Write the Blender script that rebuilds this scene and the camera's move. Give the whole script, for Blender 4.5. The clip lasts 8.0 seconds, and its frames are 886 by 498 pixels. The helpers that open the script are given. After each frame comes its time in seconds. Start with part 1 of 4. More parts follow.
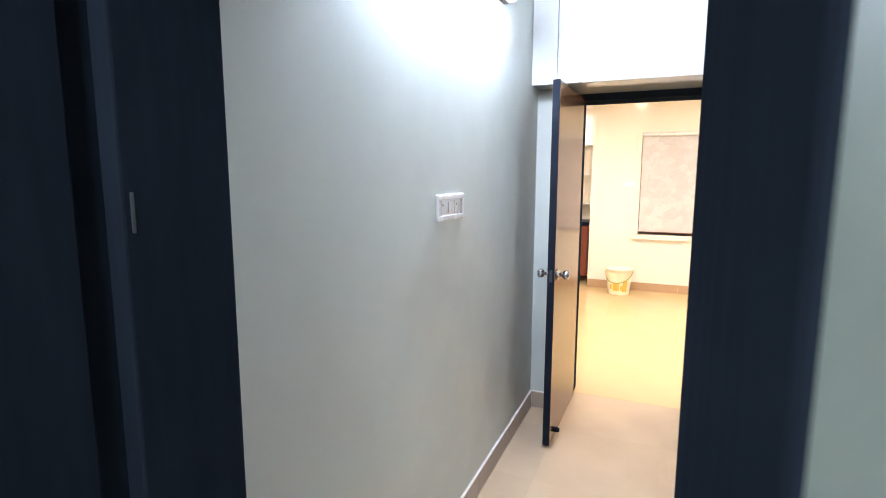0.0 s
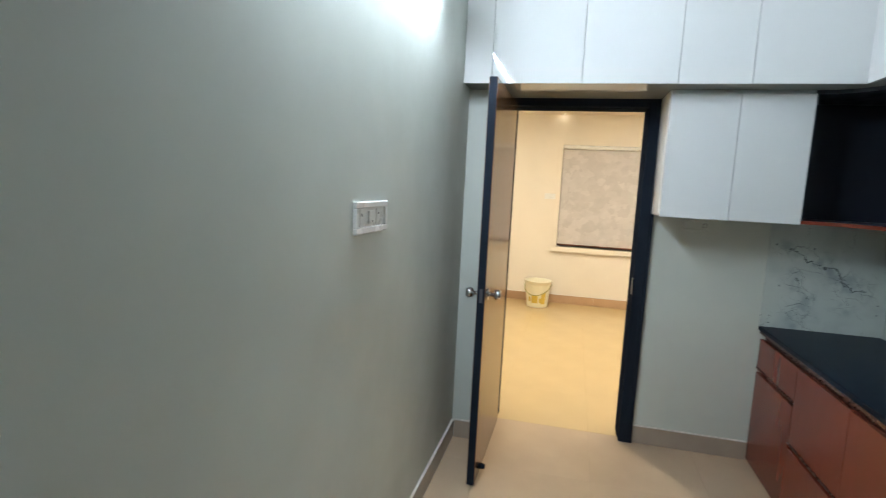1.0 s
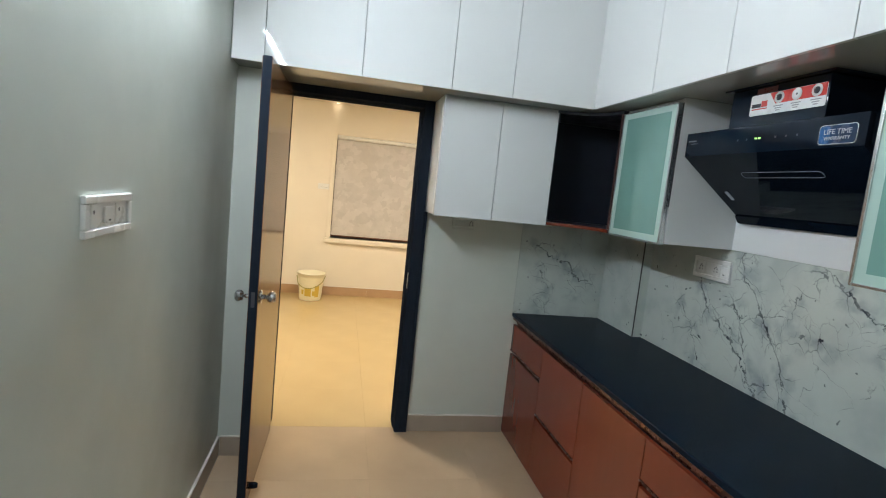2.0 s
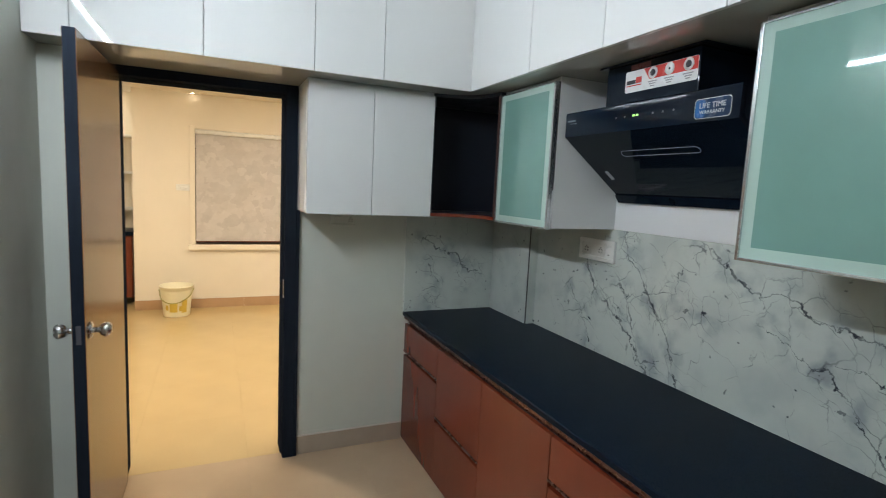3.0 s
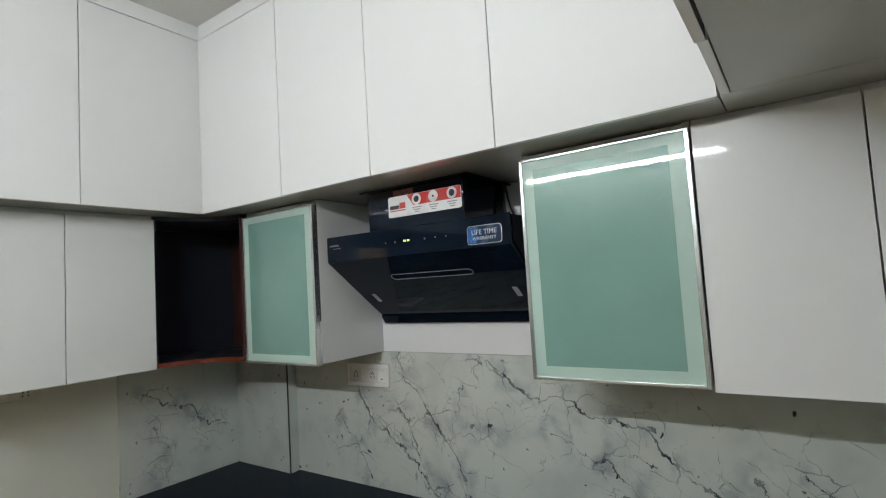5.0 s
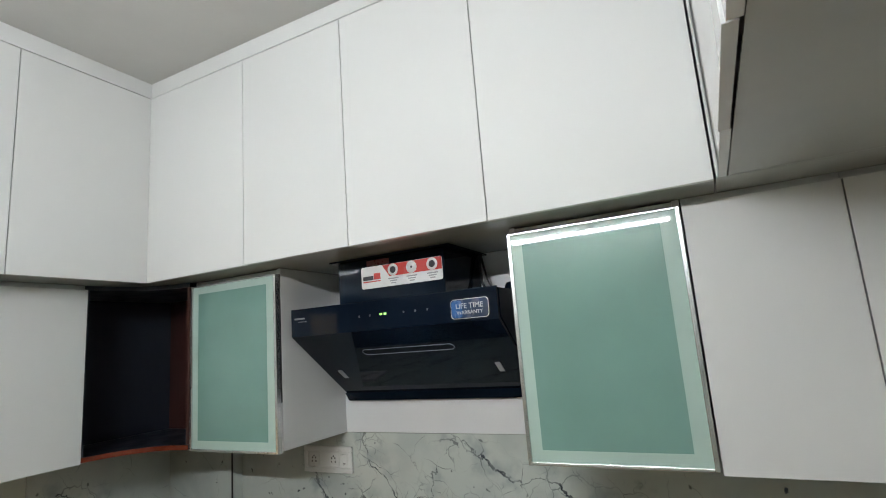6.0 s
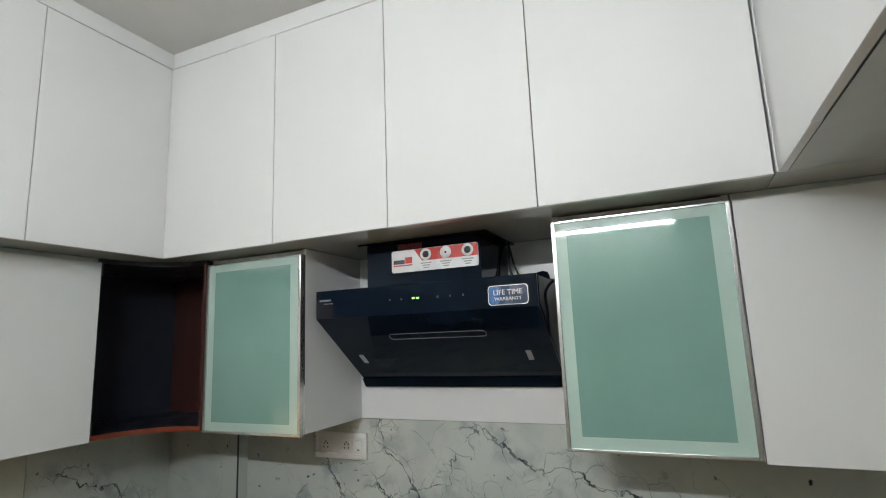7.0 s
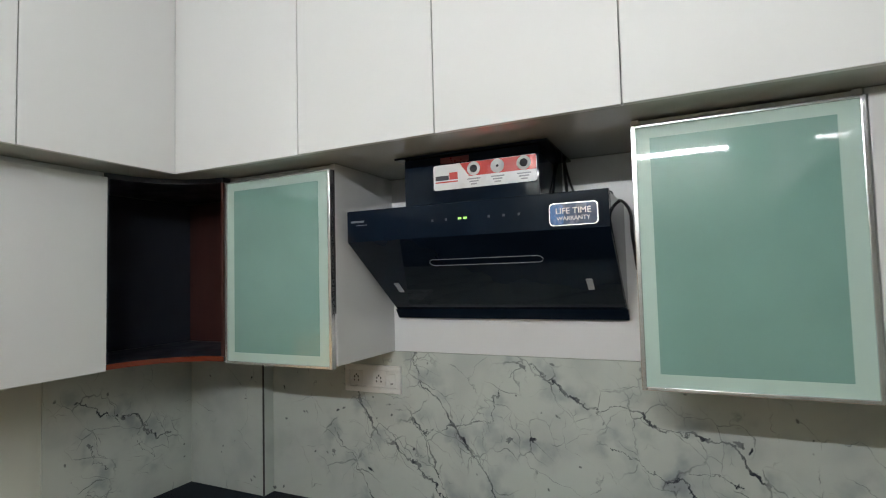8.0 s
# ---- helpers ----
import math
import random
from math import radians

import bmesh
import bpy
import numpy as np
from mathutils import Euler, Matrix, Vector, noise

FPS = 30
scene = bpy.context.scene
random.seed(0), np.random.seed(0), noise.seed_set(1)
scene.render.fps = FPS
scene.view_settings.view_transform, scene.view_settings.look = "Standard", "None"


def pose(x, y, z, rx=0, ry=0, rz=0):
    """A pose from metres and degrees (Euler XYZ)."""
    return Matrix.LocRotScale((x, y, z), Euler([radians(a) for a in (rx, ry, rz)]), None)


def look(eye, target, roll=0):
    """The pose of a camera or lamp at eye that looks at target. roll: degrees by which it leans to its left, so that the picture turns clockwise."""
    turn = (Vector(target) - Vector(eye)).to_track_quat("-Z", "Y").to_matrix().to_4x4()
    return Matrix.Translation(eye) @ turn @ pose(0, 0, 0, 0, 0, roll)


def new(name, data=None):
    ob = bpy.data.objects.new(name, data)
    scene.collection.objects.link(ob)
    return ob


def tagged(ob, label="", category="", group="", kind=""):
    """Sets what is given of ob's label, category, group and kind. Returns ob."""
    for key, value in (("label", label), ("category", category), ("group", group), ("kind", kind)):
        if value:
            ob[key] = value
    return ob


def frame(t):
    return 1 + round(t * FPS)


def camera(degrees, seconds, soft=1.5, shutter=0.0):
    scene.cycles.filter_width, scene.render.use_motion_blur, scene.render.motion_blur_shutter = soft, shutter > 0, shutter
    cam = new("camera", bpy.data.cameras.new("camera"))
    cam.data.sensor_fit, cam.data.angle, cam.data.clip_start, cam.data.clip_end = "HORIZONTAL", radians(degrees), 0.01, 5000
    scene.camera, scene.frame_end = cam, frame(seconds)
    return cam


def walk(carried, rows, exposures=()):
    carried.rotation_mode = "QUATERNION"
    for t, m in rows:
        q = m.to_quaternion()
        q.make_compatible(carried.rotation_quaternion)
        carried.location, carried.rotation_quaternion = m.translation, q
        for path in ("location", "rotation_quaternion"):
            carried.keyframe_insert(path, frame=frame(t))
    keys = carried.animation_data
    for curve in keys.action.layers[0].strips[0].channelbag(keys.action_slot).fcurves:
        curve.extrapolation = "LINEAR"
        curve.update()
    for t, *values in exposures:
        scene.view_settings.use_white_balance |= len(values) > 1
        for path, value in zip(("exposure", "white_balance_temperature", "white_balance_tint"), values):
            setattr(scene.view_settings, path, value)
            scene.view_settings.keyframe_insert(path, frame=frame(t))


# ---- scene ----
cam = camera(81.2, 8.0, 1.0, 0.15)
PATH = [
    (0, (0.789, -3.674, 1.569), (0.006, -1.854, 1.293), 0.1),
    (0.3, (0.745, -3.559, 1.571), (-0.073, -1.754, 1.303), -0.0),
    (0.5, (0.712, -3.489, 1.572), (-0.11, -1.686, 1.3), 0.2),
    (0.8, (0.672, -3.401, 1.557), (-0.057, -1.556, 1.302), 1.1),
    (1, (0.63, -3.332, 1.568), (0.156, -1.405, 1.318), 2.8),
    (1.2, (0.609, -3.294, 1.58), (0.387, -1.32, 1.341), 3.8),
    (1.5, (0.587, -3.257, 1.593), (0.657, -1.272, 1.355), 4.9),
    (1.7, (0.572, -3.25, 1.601), (0.799, -1.277, 1.368), 5.6),
    (2.8, (0.65, -3.021, 1.601), (1.348, -1.162, 1.364), 3.6),
    (3, (0.669, -2.989, 1.607), (1.475, -1.174, 1.375), 2.8),
    (3.5, (0.661, -2.85, 1.631), (1.829, -1.238, 1.435), 1.4),
    (4, (0.62, -2.749, 1.682), (2.107, -1.415, 1.584), -0.5),
    (4.5, (0.584, -2.708, 1.717), (2.152, -1.467, 1.752), -1.3),
    (5, (0.616, -2.661, 1.74), (2.259, -1.529, 1.876), -3.5),
    (5.2, (0.637, -2.624, 1.76), (2.308, -1.546, 1.974), -3.9),
    (6.3, (0.543, -2.435, 1.804), (2.321, -1.599, 2.177), -4.4),
    (6.5, (0.515, -2.392, 1.8), (2.3, -1.579, 2.187), -4.2),
    (7, (0.515, -2.299, 1.773), (2.319, -1.503, 2.107), -2.3),
    (7.5, (0.555, -2.215, 1.748), (2.385, -1.436, 1.966), -1.4),
    (8, (0.669, -2.097, 1.733), (2.477, -1.248, 1.841), -1.5),
]
EXPOSURES = [(0.0, 1.15, 5380, 19), (0.5, 0.78, 5500, 12), (1.0, 0.36, 5620, 9), (1.5, 0.22, 5780, 9), (3.0, 0.16, 5960, 11), (4.5, 0.11, 6400, 13), (6.5, 0.12, 6420, 13), (8.0, 0.08, 6550, 14)]
walk(cam, [(t, look(eye, target, roll)) for t, eye, target, roll in PATH], EXPOSURES)

# ---- world and light ----
world = bpy.data.worlds.new("world")
scene.world = world
world.use_nodes = True
world.node_tree.nodes["Background"].inputs[0].default_value = (0.02, 0.025, 0.035, 1)
world.node_tree.nodes["Background"].inputs[1].default_value = 0.2
TUBE = 322.0
WARM = 330.0
HALL = 270.0

# plan, metres
W = 2.420          # east wall
N = 0.0            # north wall
S = -3.05          # south wall, inner face
CEIL = 2.98
LB, LT = 2.118, 2.91   # loft bottom and top of its doors
UB, UT = 1.452, 2.095   # upper cabinets, bottom and top
LN, LE, LS = -0.498, 1.891, -2.546   # loft fronts
CT = 0.832         # worktop
RN, RC = 3.93, 2.62    # far wall and ceiling of the next room


# ---- materials ----
def mat(name, colour, rough=0.5, metal=0.0, vary=0.06, scale=6.0, bump=0.0, bscale=180.0, coat=0.0, emit=None, power=0.0, each=0.0, rvary=0.08, stretch=(1, 1, 1)):
    m = bpy.data.materials.new(name)
    m.use_nodes = True
    t = m.node_tree
    n, l = t.nodes, t.links
    b = n["Principled BSDF"]
    b.inputs["Roughness"].default_value = rough
    b.inputs["Metallic"].default_value = metal
    b.inputs["Coat Weight"].default_value = coat
    b.inputs["Coat Roughness"].default_value = 0.04
    co = n.new("ShaderNodeTexCoord")
    mp = n.new("ShaderNodeMapping")
    mp.inputs["Scale"].default_value = stretch
    l.new(co.outputs["Object"], mp.inputs["Vector"])
    no = n.new("ShaderNodeTexNoise")
    no.inputs["Scale"].default_value = scale
    no.inputs["Detail"].default_value = 6
    l.new(mp.outputs[0], no.inputs["Vector"])
    ra = n.new("ShaderNodeMapRange")
    ra.inputs[1].default_value, ra.inputs[2].default_value = 0.3, 0.7
    ra.inputs[3].default_value, ra.inputs[4].default_value = 1 - vary, 1 + vary
    l.new(no.outputs["Fac"], ra.inputs[0])
    value = ra.outputs[0]
    if each:
        oi = n.new("ShaderNodeObjectInfo")
        r2 = n.new("ShaderNodeMapRange")
        r2.inputs[3].default_value, r2.inputs[4].default_value = 1 - each, 1 + each
        l.new(oi.outputs["Random"], r2.inputs[0])
        mu = n.new("ShaderNodeMath")
        mu.operation = "MULTIPLY"
        l.new(value, mu.inputs[0])
        l.new(r2.outputs[0], mu.inputs[1])
        value = mu.outputs[0]
    vm = n.new("ShaderNodeVectorMath")
    vm.operation = "SCALE"
    vm.inputs[0].default_value = colour
    l.new(value, vm.inputs["Scale"])
    l.new(vm.outputs[0], b.inputs["Base Color"])
    if rvary:
        rr = n.new("ShaderNodeMapRange")
        rr.inputs[1].default_value, rr.inputs[2].default_value = 0.3, 0.7
        rr.inputs[3].default_value, rr.inputs[4].default_value = rough * (1 - rvary * 3), rough * (1 + rvary * 3)
        n2 = n.new("ShaderNodeTexNoise")
        n2.inputs["Scale"].default_value = scale * 2.3
        n2.inputs["Detail"].default_value = 4
        l.new(mp.outputs[0], n2.inputs["Vector"])
        l.new(n2.outputs["Fac"], rr.inputs[0])
        l.new(rr.outputs[0], b.inputs["Roughness"])
    if bump:
        n3 = n.new("ShaderNodeTexNoise")
        n3.inputs["Scale"].default_value = bscale
        n3.inputs["Detail"].default_value = 3
        l.new(mp.outputs[0], n3.inputs["Vector"])
        bu = n.new("ShaderNodeBump")
        bu.inputs["Strength"].default_value = bump
        bu.inputs["Distance"].default_value = 0.002
        l.new(n3.outputs["Fac"], bu.inputs["Height"])
        l.new(bu.outputs[0], b.inputs["Normal"])
    if emit:
        b.inputs["Emission Color"].default_value = (*emit, 1)
        b.inputs["Emission Strength"].default_value = power
    return m


def marble_mat(segments):
    """White veined slab: thin dark veins gathered in slanting belts, smudges and specks."""
    m = bpy.data.materials.new("white_marble")
    m.use_nodes = True
    t = m.node_tree
    n, l = t.nodes, t.links
    b = n["Principled BSDF"]
    b.inputs["Roughness"].default_value = 0.22

    def node(kind, **inputs):
        k = n.new(kind)
        for key, v in inputs.items():
            k.inputs[key].default_value = v
        return k

    def math_(op, a, c, clamp=False):
        k = n.new("ShaderNodeMath")
        k.operation, k.use_clamp = op, clamp
        for i, v in enumerate((a, c)):
            if isinstance(v, (int, float)):
                k.inputs[i].default_value = v
            else:
                l.new(v, k.inputs[i])
        return k.outputs[0]

    def ramp(v, lo, hi, a=0.0, c=1.0):
        k = node("ShaderNodeMapRange", **{"From Min": lo, "From Max": hi, "To Min": a, "To Max": c})
        k.interpolation_type = "SMOOTHSTEP"
        l.new(v, k.inputs[0])
        return k.outputs[0]

    co = n.new("ShaderNodeTexCoord")
    warp = node("ShaderNodeTexNoise", Scale=5.0, Detail=5.0, Roughness=0.5)
    l.new(co.outputs["Object"], warp.inputs["Vector"])
    off = n.new("ShaderNodeVectorMath")
    off.operation = "SUBTRACT"
    off.inputs[1].default_value = (0.5, 0.5, 0.5)
    l.new(warp.outputs["Color"], off.inputs[0])
    sc = n.new("ShaderNodeVectorMath")
    sc.operation = "SCALE"
    sc.inputs["Scale"].default_value = 0.17
    l.new(off.outputs[0], sc.inputs[0])
    add = n.new("ShaderNodeVectorMath")
    l.new(co.outputs["Object"], add.inputs[0])
    l.new(sc.outputs[0], add.inputs[1])
    P = add.outputs[0]

    # flat slab coordinates, turned so that the veins' slant is one axis and drawn out along it
    pxyz = n.new("ShaderNodeSeparateXYZ")
    l.new(P, pxyz.inputs[0])
    slab = n.new("ShaderNodeCombineXYZ")
    l.new(math_("SUBTRACT", pxyz.outputs["X"], pxyz.outputs["Y"]), slab.inputs[0])
    l.new(pxyz.outputs["Z"], slab.inputs[1])
    turn = node("ShaderNodeMapping", Rotation=(0, 0, radians(47)))
    l.new(slab.outputs[0], turn.inputs[0])

    def veins(scale, width, seed, long=0.5):
        mp = node("ShaderNodeMapping", Location=(seed, seed * 0.7, 0), Scale=(long, 1.0, 1.0))
        l.new(turn.outputs[0], mp.inputs[0])
        v = n.new("ShaderNodeTexVoronoi")
        v.feature, v.voronoi_dimensions = "DISTANCE_TO_EDGE", "2D"
        v.inputs["Scale"].default_value = scale
        l.new(mp.outputs[0], v.inputs["Vector"])
        return ramp(v.outputs["Distance"], 0.0, width, 1.0, 0.0)

    def patch(scale, lo, hi, seed):
        mp = node("ShaderNodeMapping", Location=(seed, 0, 0))
        l.new(co.outputs["Object"], mp.inputs[0])
        k = node("ShaderNodeTexNoise", Scale=scale, Detail=3.0)
        l.new(mp.outputs[0], k.inputs["Vector"])
        return ramp(k.outputs["Fac"], lo, hi)

    # main veins: jagged lines along slanting runs, by distance along the wall and height
    rough = node("ShaderNodeTexNoise", Scale=10.0, Detail=7.0, Roughness=0.66)
    l.new(co.outputs["Object"], rough.inputs["Vector"])
    xyz = n.new("ShaderNodeSeparateXYZ")
    l.new(co.outputs["Object"], xyz.inputs[0])
    jag = n.new("ShaderNodeSeparateColor")
    l.new(rough.outputs["Color"], jag.inputs[0])
    along = math_("ADD", math_("SUBTRACT", xyz.outputs["X"], xyz.outputs["Y"]), math_("MULTIPLY", math_("SUBTRACT", jag.outputs[0], 0.5), 0.13))
    up = math_("ADD", xyz.outputs["Z"], math_("MULTIPLY", math_("SUBTRACT", jag.outputs[1], 0.5), 0.13))
    pt = n.new("ShaderNodeCombineXYZ")
    l.new(along, pt.inputs[0])
    l.new(up, pt.inputs[1])

    def vec(op, a, c):
        k = n.new("ShaderNodeVectorMath")
        k.operation = op
        for i, v in enumerate((a, c)):
            if isinstance(v, tuple):
                k.inputs[i].default_value = v
            elif v is not None:
                l.new(v, k.inputs[i])
        return k

    near = None
    for (a0, z0), (a1, z1), girth in segments:
        bx, bz = a1 - a0, z1 - z0
        pa = vec("SUBTRACT", pt.outputs[0], (a0, z0, 0)).outputs[0]
        hh = math_("DIVIDE", vec("DOT_PRODUCT", pa, (bx, bz, 0)).outputs["Value"], bx * bx + bz * bz, True)
        run = vec("SCALE", (bx, bz, 0), None)
        l.new(hh, run.inputs["Scale"])
        d = vec("LENGTH", vec("SUBTRACT", pa, run.outputs[0]).outputs[0], None).outputs["Value"]
        if girth:
            d = math_("SUBTRACT", d, girth)
        near = d if near is None else math_("MINIMUM", near, d)
    belts = ramp(near, 0.012, 0.1, 1.0, 0.0)
    thick = patch(11.0, 0.42, 0.68, 2.5)
    stroke = math_("SUBTRACT", 1.0, math_("DIVIDE", near, math_("ADD", math_("MULTIPLY", thick, 0.006), 0.0032)), True)
    core_line = math_("MULTIPLY", ramp(stroke, 0.0, 0.55), patch(13.0, 0.29, 0.42, 12.0))
    fine = veins(13.0, 0.03, 2.1)
    broad = veins(6.5, 0.012, 7.7, 0.7)
    dense = veins(24.0, 0.05, 4.4, 0.6)
    a = math_("MULTIPLY", math_("MULTIPLY", fine, belts), patch(8.0, 0.38, 0.5, 3.0))
    c = math_("MULTIPLY", math_("MULTIPLY", broad, patch(4.5, 0.45, 0.56, 9.0)), patch(17.0, 0.4, 0.6, 19.0))
    d = math_("MULTIPLY", math_("MULTIPLY", dense, belts), patch(9.0, 0.5, 0.64, 5.0))
    line = math_("MAXIMUM", math_("MAXIMUM", math_("MULTIPLY", a, 0.75), math_("MULTIPLY", c, 0.6)), math_("MULTIPLY", d, 0.7))
    line = math_("MAXIMUM", line, core_line)
    # specks
    sp = n.new("ShaderNodeTexVoronoi")
    sp.inputs["Scale"].default_value = 19.0
    sp.inputs["Randomness"].default_value = 1.0
    l.new(P, sp.inputs["Vector"])
    sep = n.new("ShaderNodeSeparateColor")
    l.new(sp.outputs["Color"], sep.inputs[0])
    speck = math_("MULTIPLY", ramp(sp.outputs["Distance"], 0.07, 0.15, 1.0, 0.0), ramp(sep.outputs[0], 0.70, 0.74))
    line = math_("MAXIMUM", line, speck)
    core = patch(11.0, 0.46, 0.6, 1.5)
    dark = math_("MULTIPLY", line, math_("ADD", math_("MULTIPLY", core, 0.35), 0.65))
    smudge = math_("MULTIPLY", math_("MULTIPLY", belts, patch(10.0, 0.46, 0.66, 6.0)), 0.6)
    cloud = math_("MULTIPLY", patch(5.5, 0.42, 0.72, 8.0), 0.3)
    mix = n.new("ShaderNodeMix")
    mix.data_type = "RGBA"
    mix.inputs["A"].default_value = (0.535, 0.58, 0.535, 1)
    mix.inputs["B"].default_value = (0.27, 0.30, 0.315, 1)
    l.new(math_("ADD", smudge, cloud, True), mix.inputs["Factor"])
    mix2 = n.new("ShaderNodeMix")
    mix2.data_type = "RGBA"
    mix2.inputs["B"].default_value = (0.042, 0.05, 0.062, 1)
    l.new(mix.outputs["Result"], mix2.inputs["A"])
    l.new(dark, mix2.inputs["Factor"])
    l.new(mix2.outputs["Result"], b.inputs["Base Color"])
    return m


# veins of the slabs: distance along the wall, height
VEINS_MAIN = [
    [(3.576, 1.444), (3.578, 1.357), (3.714, 1.191), (3.782, 1.112), (3.869, 0.992), (3.921, 0.814)],
    [(3.281, 1.316), (3.3, 1.259), (3.372, 1.135), (3.482, 1.082), (3.552, 1.039), (3.65, 0.939), (3.754, 0.814)],
    [(4.24, 1.269), (4.298, 1.302), (4.364, 1.294), (4.435, 1.242), (4.525, 1.244), (4.601, 1.232), (4.655, 1.158), (4.712, 1.089), (4.798, 1.043), (4.877, 0.984), (4.965, 0.902)],
    [(4.008, 1.43), (4.098, 1.351), (4.172, 1.302), (4.246, 1.282)],
]
VEINS_SIDE = [
    [(1.86, 1.3), (1.98, 1.23), (2.1, 1.19), (2.2, 1.07), (2.26, 1.08)],
    [(3.539, 1.196), (3.589, 1.15), (3.637, 1.059), (3.635, 1.0), (3.714, 0.863), (3.807, 0.913)],
    [(3.589, 1.15), (3.714, 1.191), (3.845, 1.218), (3.923, 1.371), (3.973, 1.416)],
    [(3.174, 1.124), (3.292, 0.998), (3.366, 0.872)],
    [(4.266, 1.178), (4.414, 1.11), (4.499, 1.068), (4.583, 0.983), (4.665, 0.852)],
    [(4.469, 1.121), (4.563, 1.124), (4.62, 1.113)],
    [(4.906, 1.109), (4.965, 0.981)],
    [(5.044, 1.149), (5.109, 1.061), (5.172, 0.912)],
    [(1.9, 1.13), (1.97, 1.02)],
    [(2.1, 1.09), (2.17, 1.0)],
    [(1.9, 0.95), (1.97, 0.88)],
]
BLOTS = [
    [(3.965, 1.42), (3.985, 1.416)],
    [(3.557, 1.038), (3.581, 1.019)],
    [(3.173, 1.02), (3.177, 1.014)],
    [(4.827, 1.028), (4.872, 0.996)],
    [(3.921, 1.178), (3.921, 1.168)],
    [(4.01, 1.168), (4.02, 1.163)],
    [(4.62, 1.237), (4.63, 1.222)],
    [(4.512, 0.996), (4.527, 0.991)],
    [(2.02, 1.22), (2.05, 1.2)],
]
M_PAINT = mat("grey_wall_paint", (0.56, 0.59, 0.53), 0.5, vary=0.03, scale=3.0, bump=0.12, bscale=120)
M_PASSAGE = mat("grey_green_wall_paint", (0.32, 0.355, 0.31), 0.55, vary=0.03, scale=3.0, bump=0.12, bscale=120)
M_CEIL = mat("ceiling_paint", (0.5332, 0.5332, 0.5074), 0.7, vary=0.03, scale=3.0, bump=0.1, bscale=90)
M_WHITE = mat("white_gloss_laminate", (0.688, 0.6966, 0.688), 0.04, vary=0.012, scale=2.0, each=0.012, rvary=0)
M_CARC = mat("white_board", (0.602, 0.6106, 0.602), 0.4, vary=0.03, scale=5.0)
M_PANEL = mat("white_wall_panel", (0.7052, 0.7138, 0.7138), 0.35, vary=0.02, scale=4.0, rvary=0)
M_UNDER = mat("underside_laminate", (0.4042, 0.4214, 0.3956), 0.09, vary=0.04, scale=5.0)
M_BLACKWOOD = mat("black_brown_wood", (0.0155, 0.020, 0.0285), 0.65, vary=0.1, scale=9.0, rvary=0, stretch=(6, 6, 0.6))
M_TAN = mat("beige_laminate", (0.215, 0.112, 0.055), 0.16, vary=0.025, scale=5.0, rvary=0, stretch=(7, 7, 0.5))
M_STEEL = mat("brushed_steel", (0.55, 0.55, 0.55), 0.25, 1.0, vary=0.05, scale=30)
M_ALU = mat("aluminium_profile", (0.66, 0.68, 0.68), 0.22, 0.9, vary=0.04, scale=20, rvary=0)
M_RED = mat("red_brown_laminate", (0.152, 0.0275, 0.012), 0.24, vary=0.035, scale=4.0, rvary=0, stretch=(5, 5, 0.7), each=0.05)
M_SHELF = mat("dark_red_wood", (0.045, 0.013, 0.0105), 0.5, vary=0.15, scale=4.0, rvary=0, stretch=(6, 6, 0.7))
# shade inside the open corner shelf, put into the colour of its boards
M_SHELF_SHADE = mat("shaded_shelf_black", (0.014, 0.019, 0.030), 0.4, vary=0.1, scale=5.0)
M_GOLA = mat("bronze_handle_profile", (0.16, 0.075, 0.055), 0.28, 0.8, vary=0.05, scale=20)
M_GRANITE = mat("black_granite", (0.004, 0.009, 0.018), 0.3, vary=0.25, scale=160.0)

def vein_segments(lo, hi):
    """The vein runs that touch a stretch of the slabs, each with its girth."""
    out = []
    for runs, girth in ((VEINS_MAIN, 0.0), (VEINS_SIDE, -0.0012), (BLOTS, 0.006)):
        for run in runs:
            for p, q in zip(run[:-1], run[1:]):
                if max(p[0], q[0]) > lo - 0.09 and min(p[0], q[0]) < hi + 0.09:
                    out.append((p, q, girth))
    return out


SLABS = [2.84, 3.42, 3.62, 3.80, 4.02, 4.36, 4.62, 4.86, 5.5]   # stretches of the east slab
M_MARBLES = [marble_mat(vein_segments(a, b)) for a, b in zip(SLABS[:-1], SLABS[1:])]
M_MARBLE = marble_mat(vein_segments(1.7, 2.84))
M_GLASS = mat("green_lacquered_glass", (0.176, 0.318, 0.279), 0.02, vary=0.07, scale=3.0, coat=0.6, rvary=0)
M_GLASSB = mat("pale_frosted_glass", (0.4128, 0.5504, 0.4988), 0.03, vary=0.03, scale=2.0, coat=0.4, rvary=0)
M_BLACK = mat("black_gloss_metal", (0.0042, 0.0082, 0.0155), 0.035, vary=0.1, scale=6.0, rvary=0)
for m_, level in ((M_BLACK, 0.13), (M_GRANITE, 0.04), (M_BLACKWOOD, 0.0)):
    m_.node_tree.nodes["Principled BSDF"].inputs["Specular IOR Level"].default_value = level
M_CABLE = mat("black_rubber", (0.012, 0.012, 0.014), 0.5)
M_PLASTIC = mat("white_plastic", (0.74, 0.74, 0.71), 0.3, vary=0.02)
M_SLOT = mat("dark_socket_holes", (0.03, 0.03, 0.03), 0.5)
M_TILE = mat("cream_vitrified_tile", (0.473, 0.3483, 0.2236), 0.06, vary=0.06, scale=3.0, rvary=0.03)
M_GROUT = mat("grout", (0.4988, 0.387, 0.2666), 0.8, vary=0.1, scale=60)
M_SKIRT = mat("beige_skirting_tile", (0.3698, 0.301, 0.2322), 0.3, vary=0.04, scale=9.0, each=0.03, rvary=0)
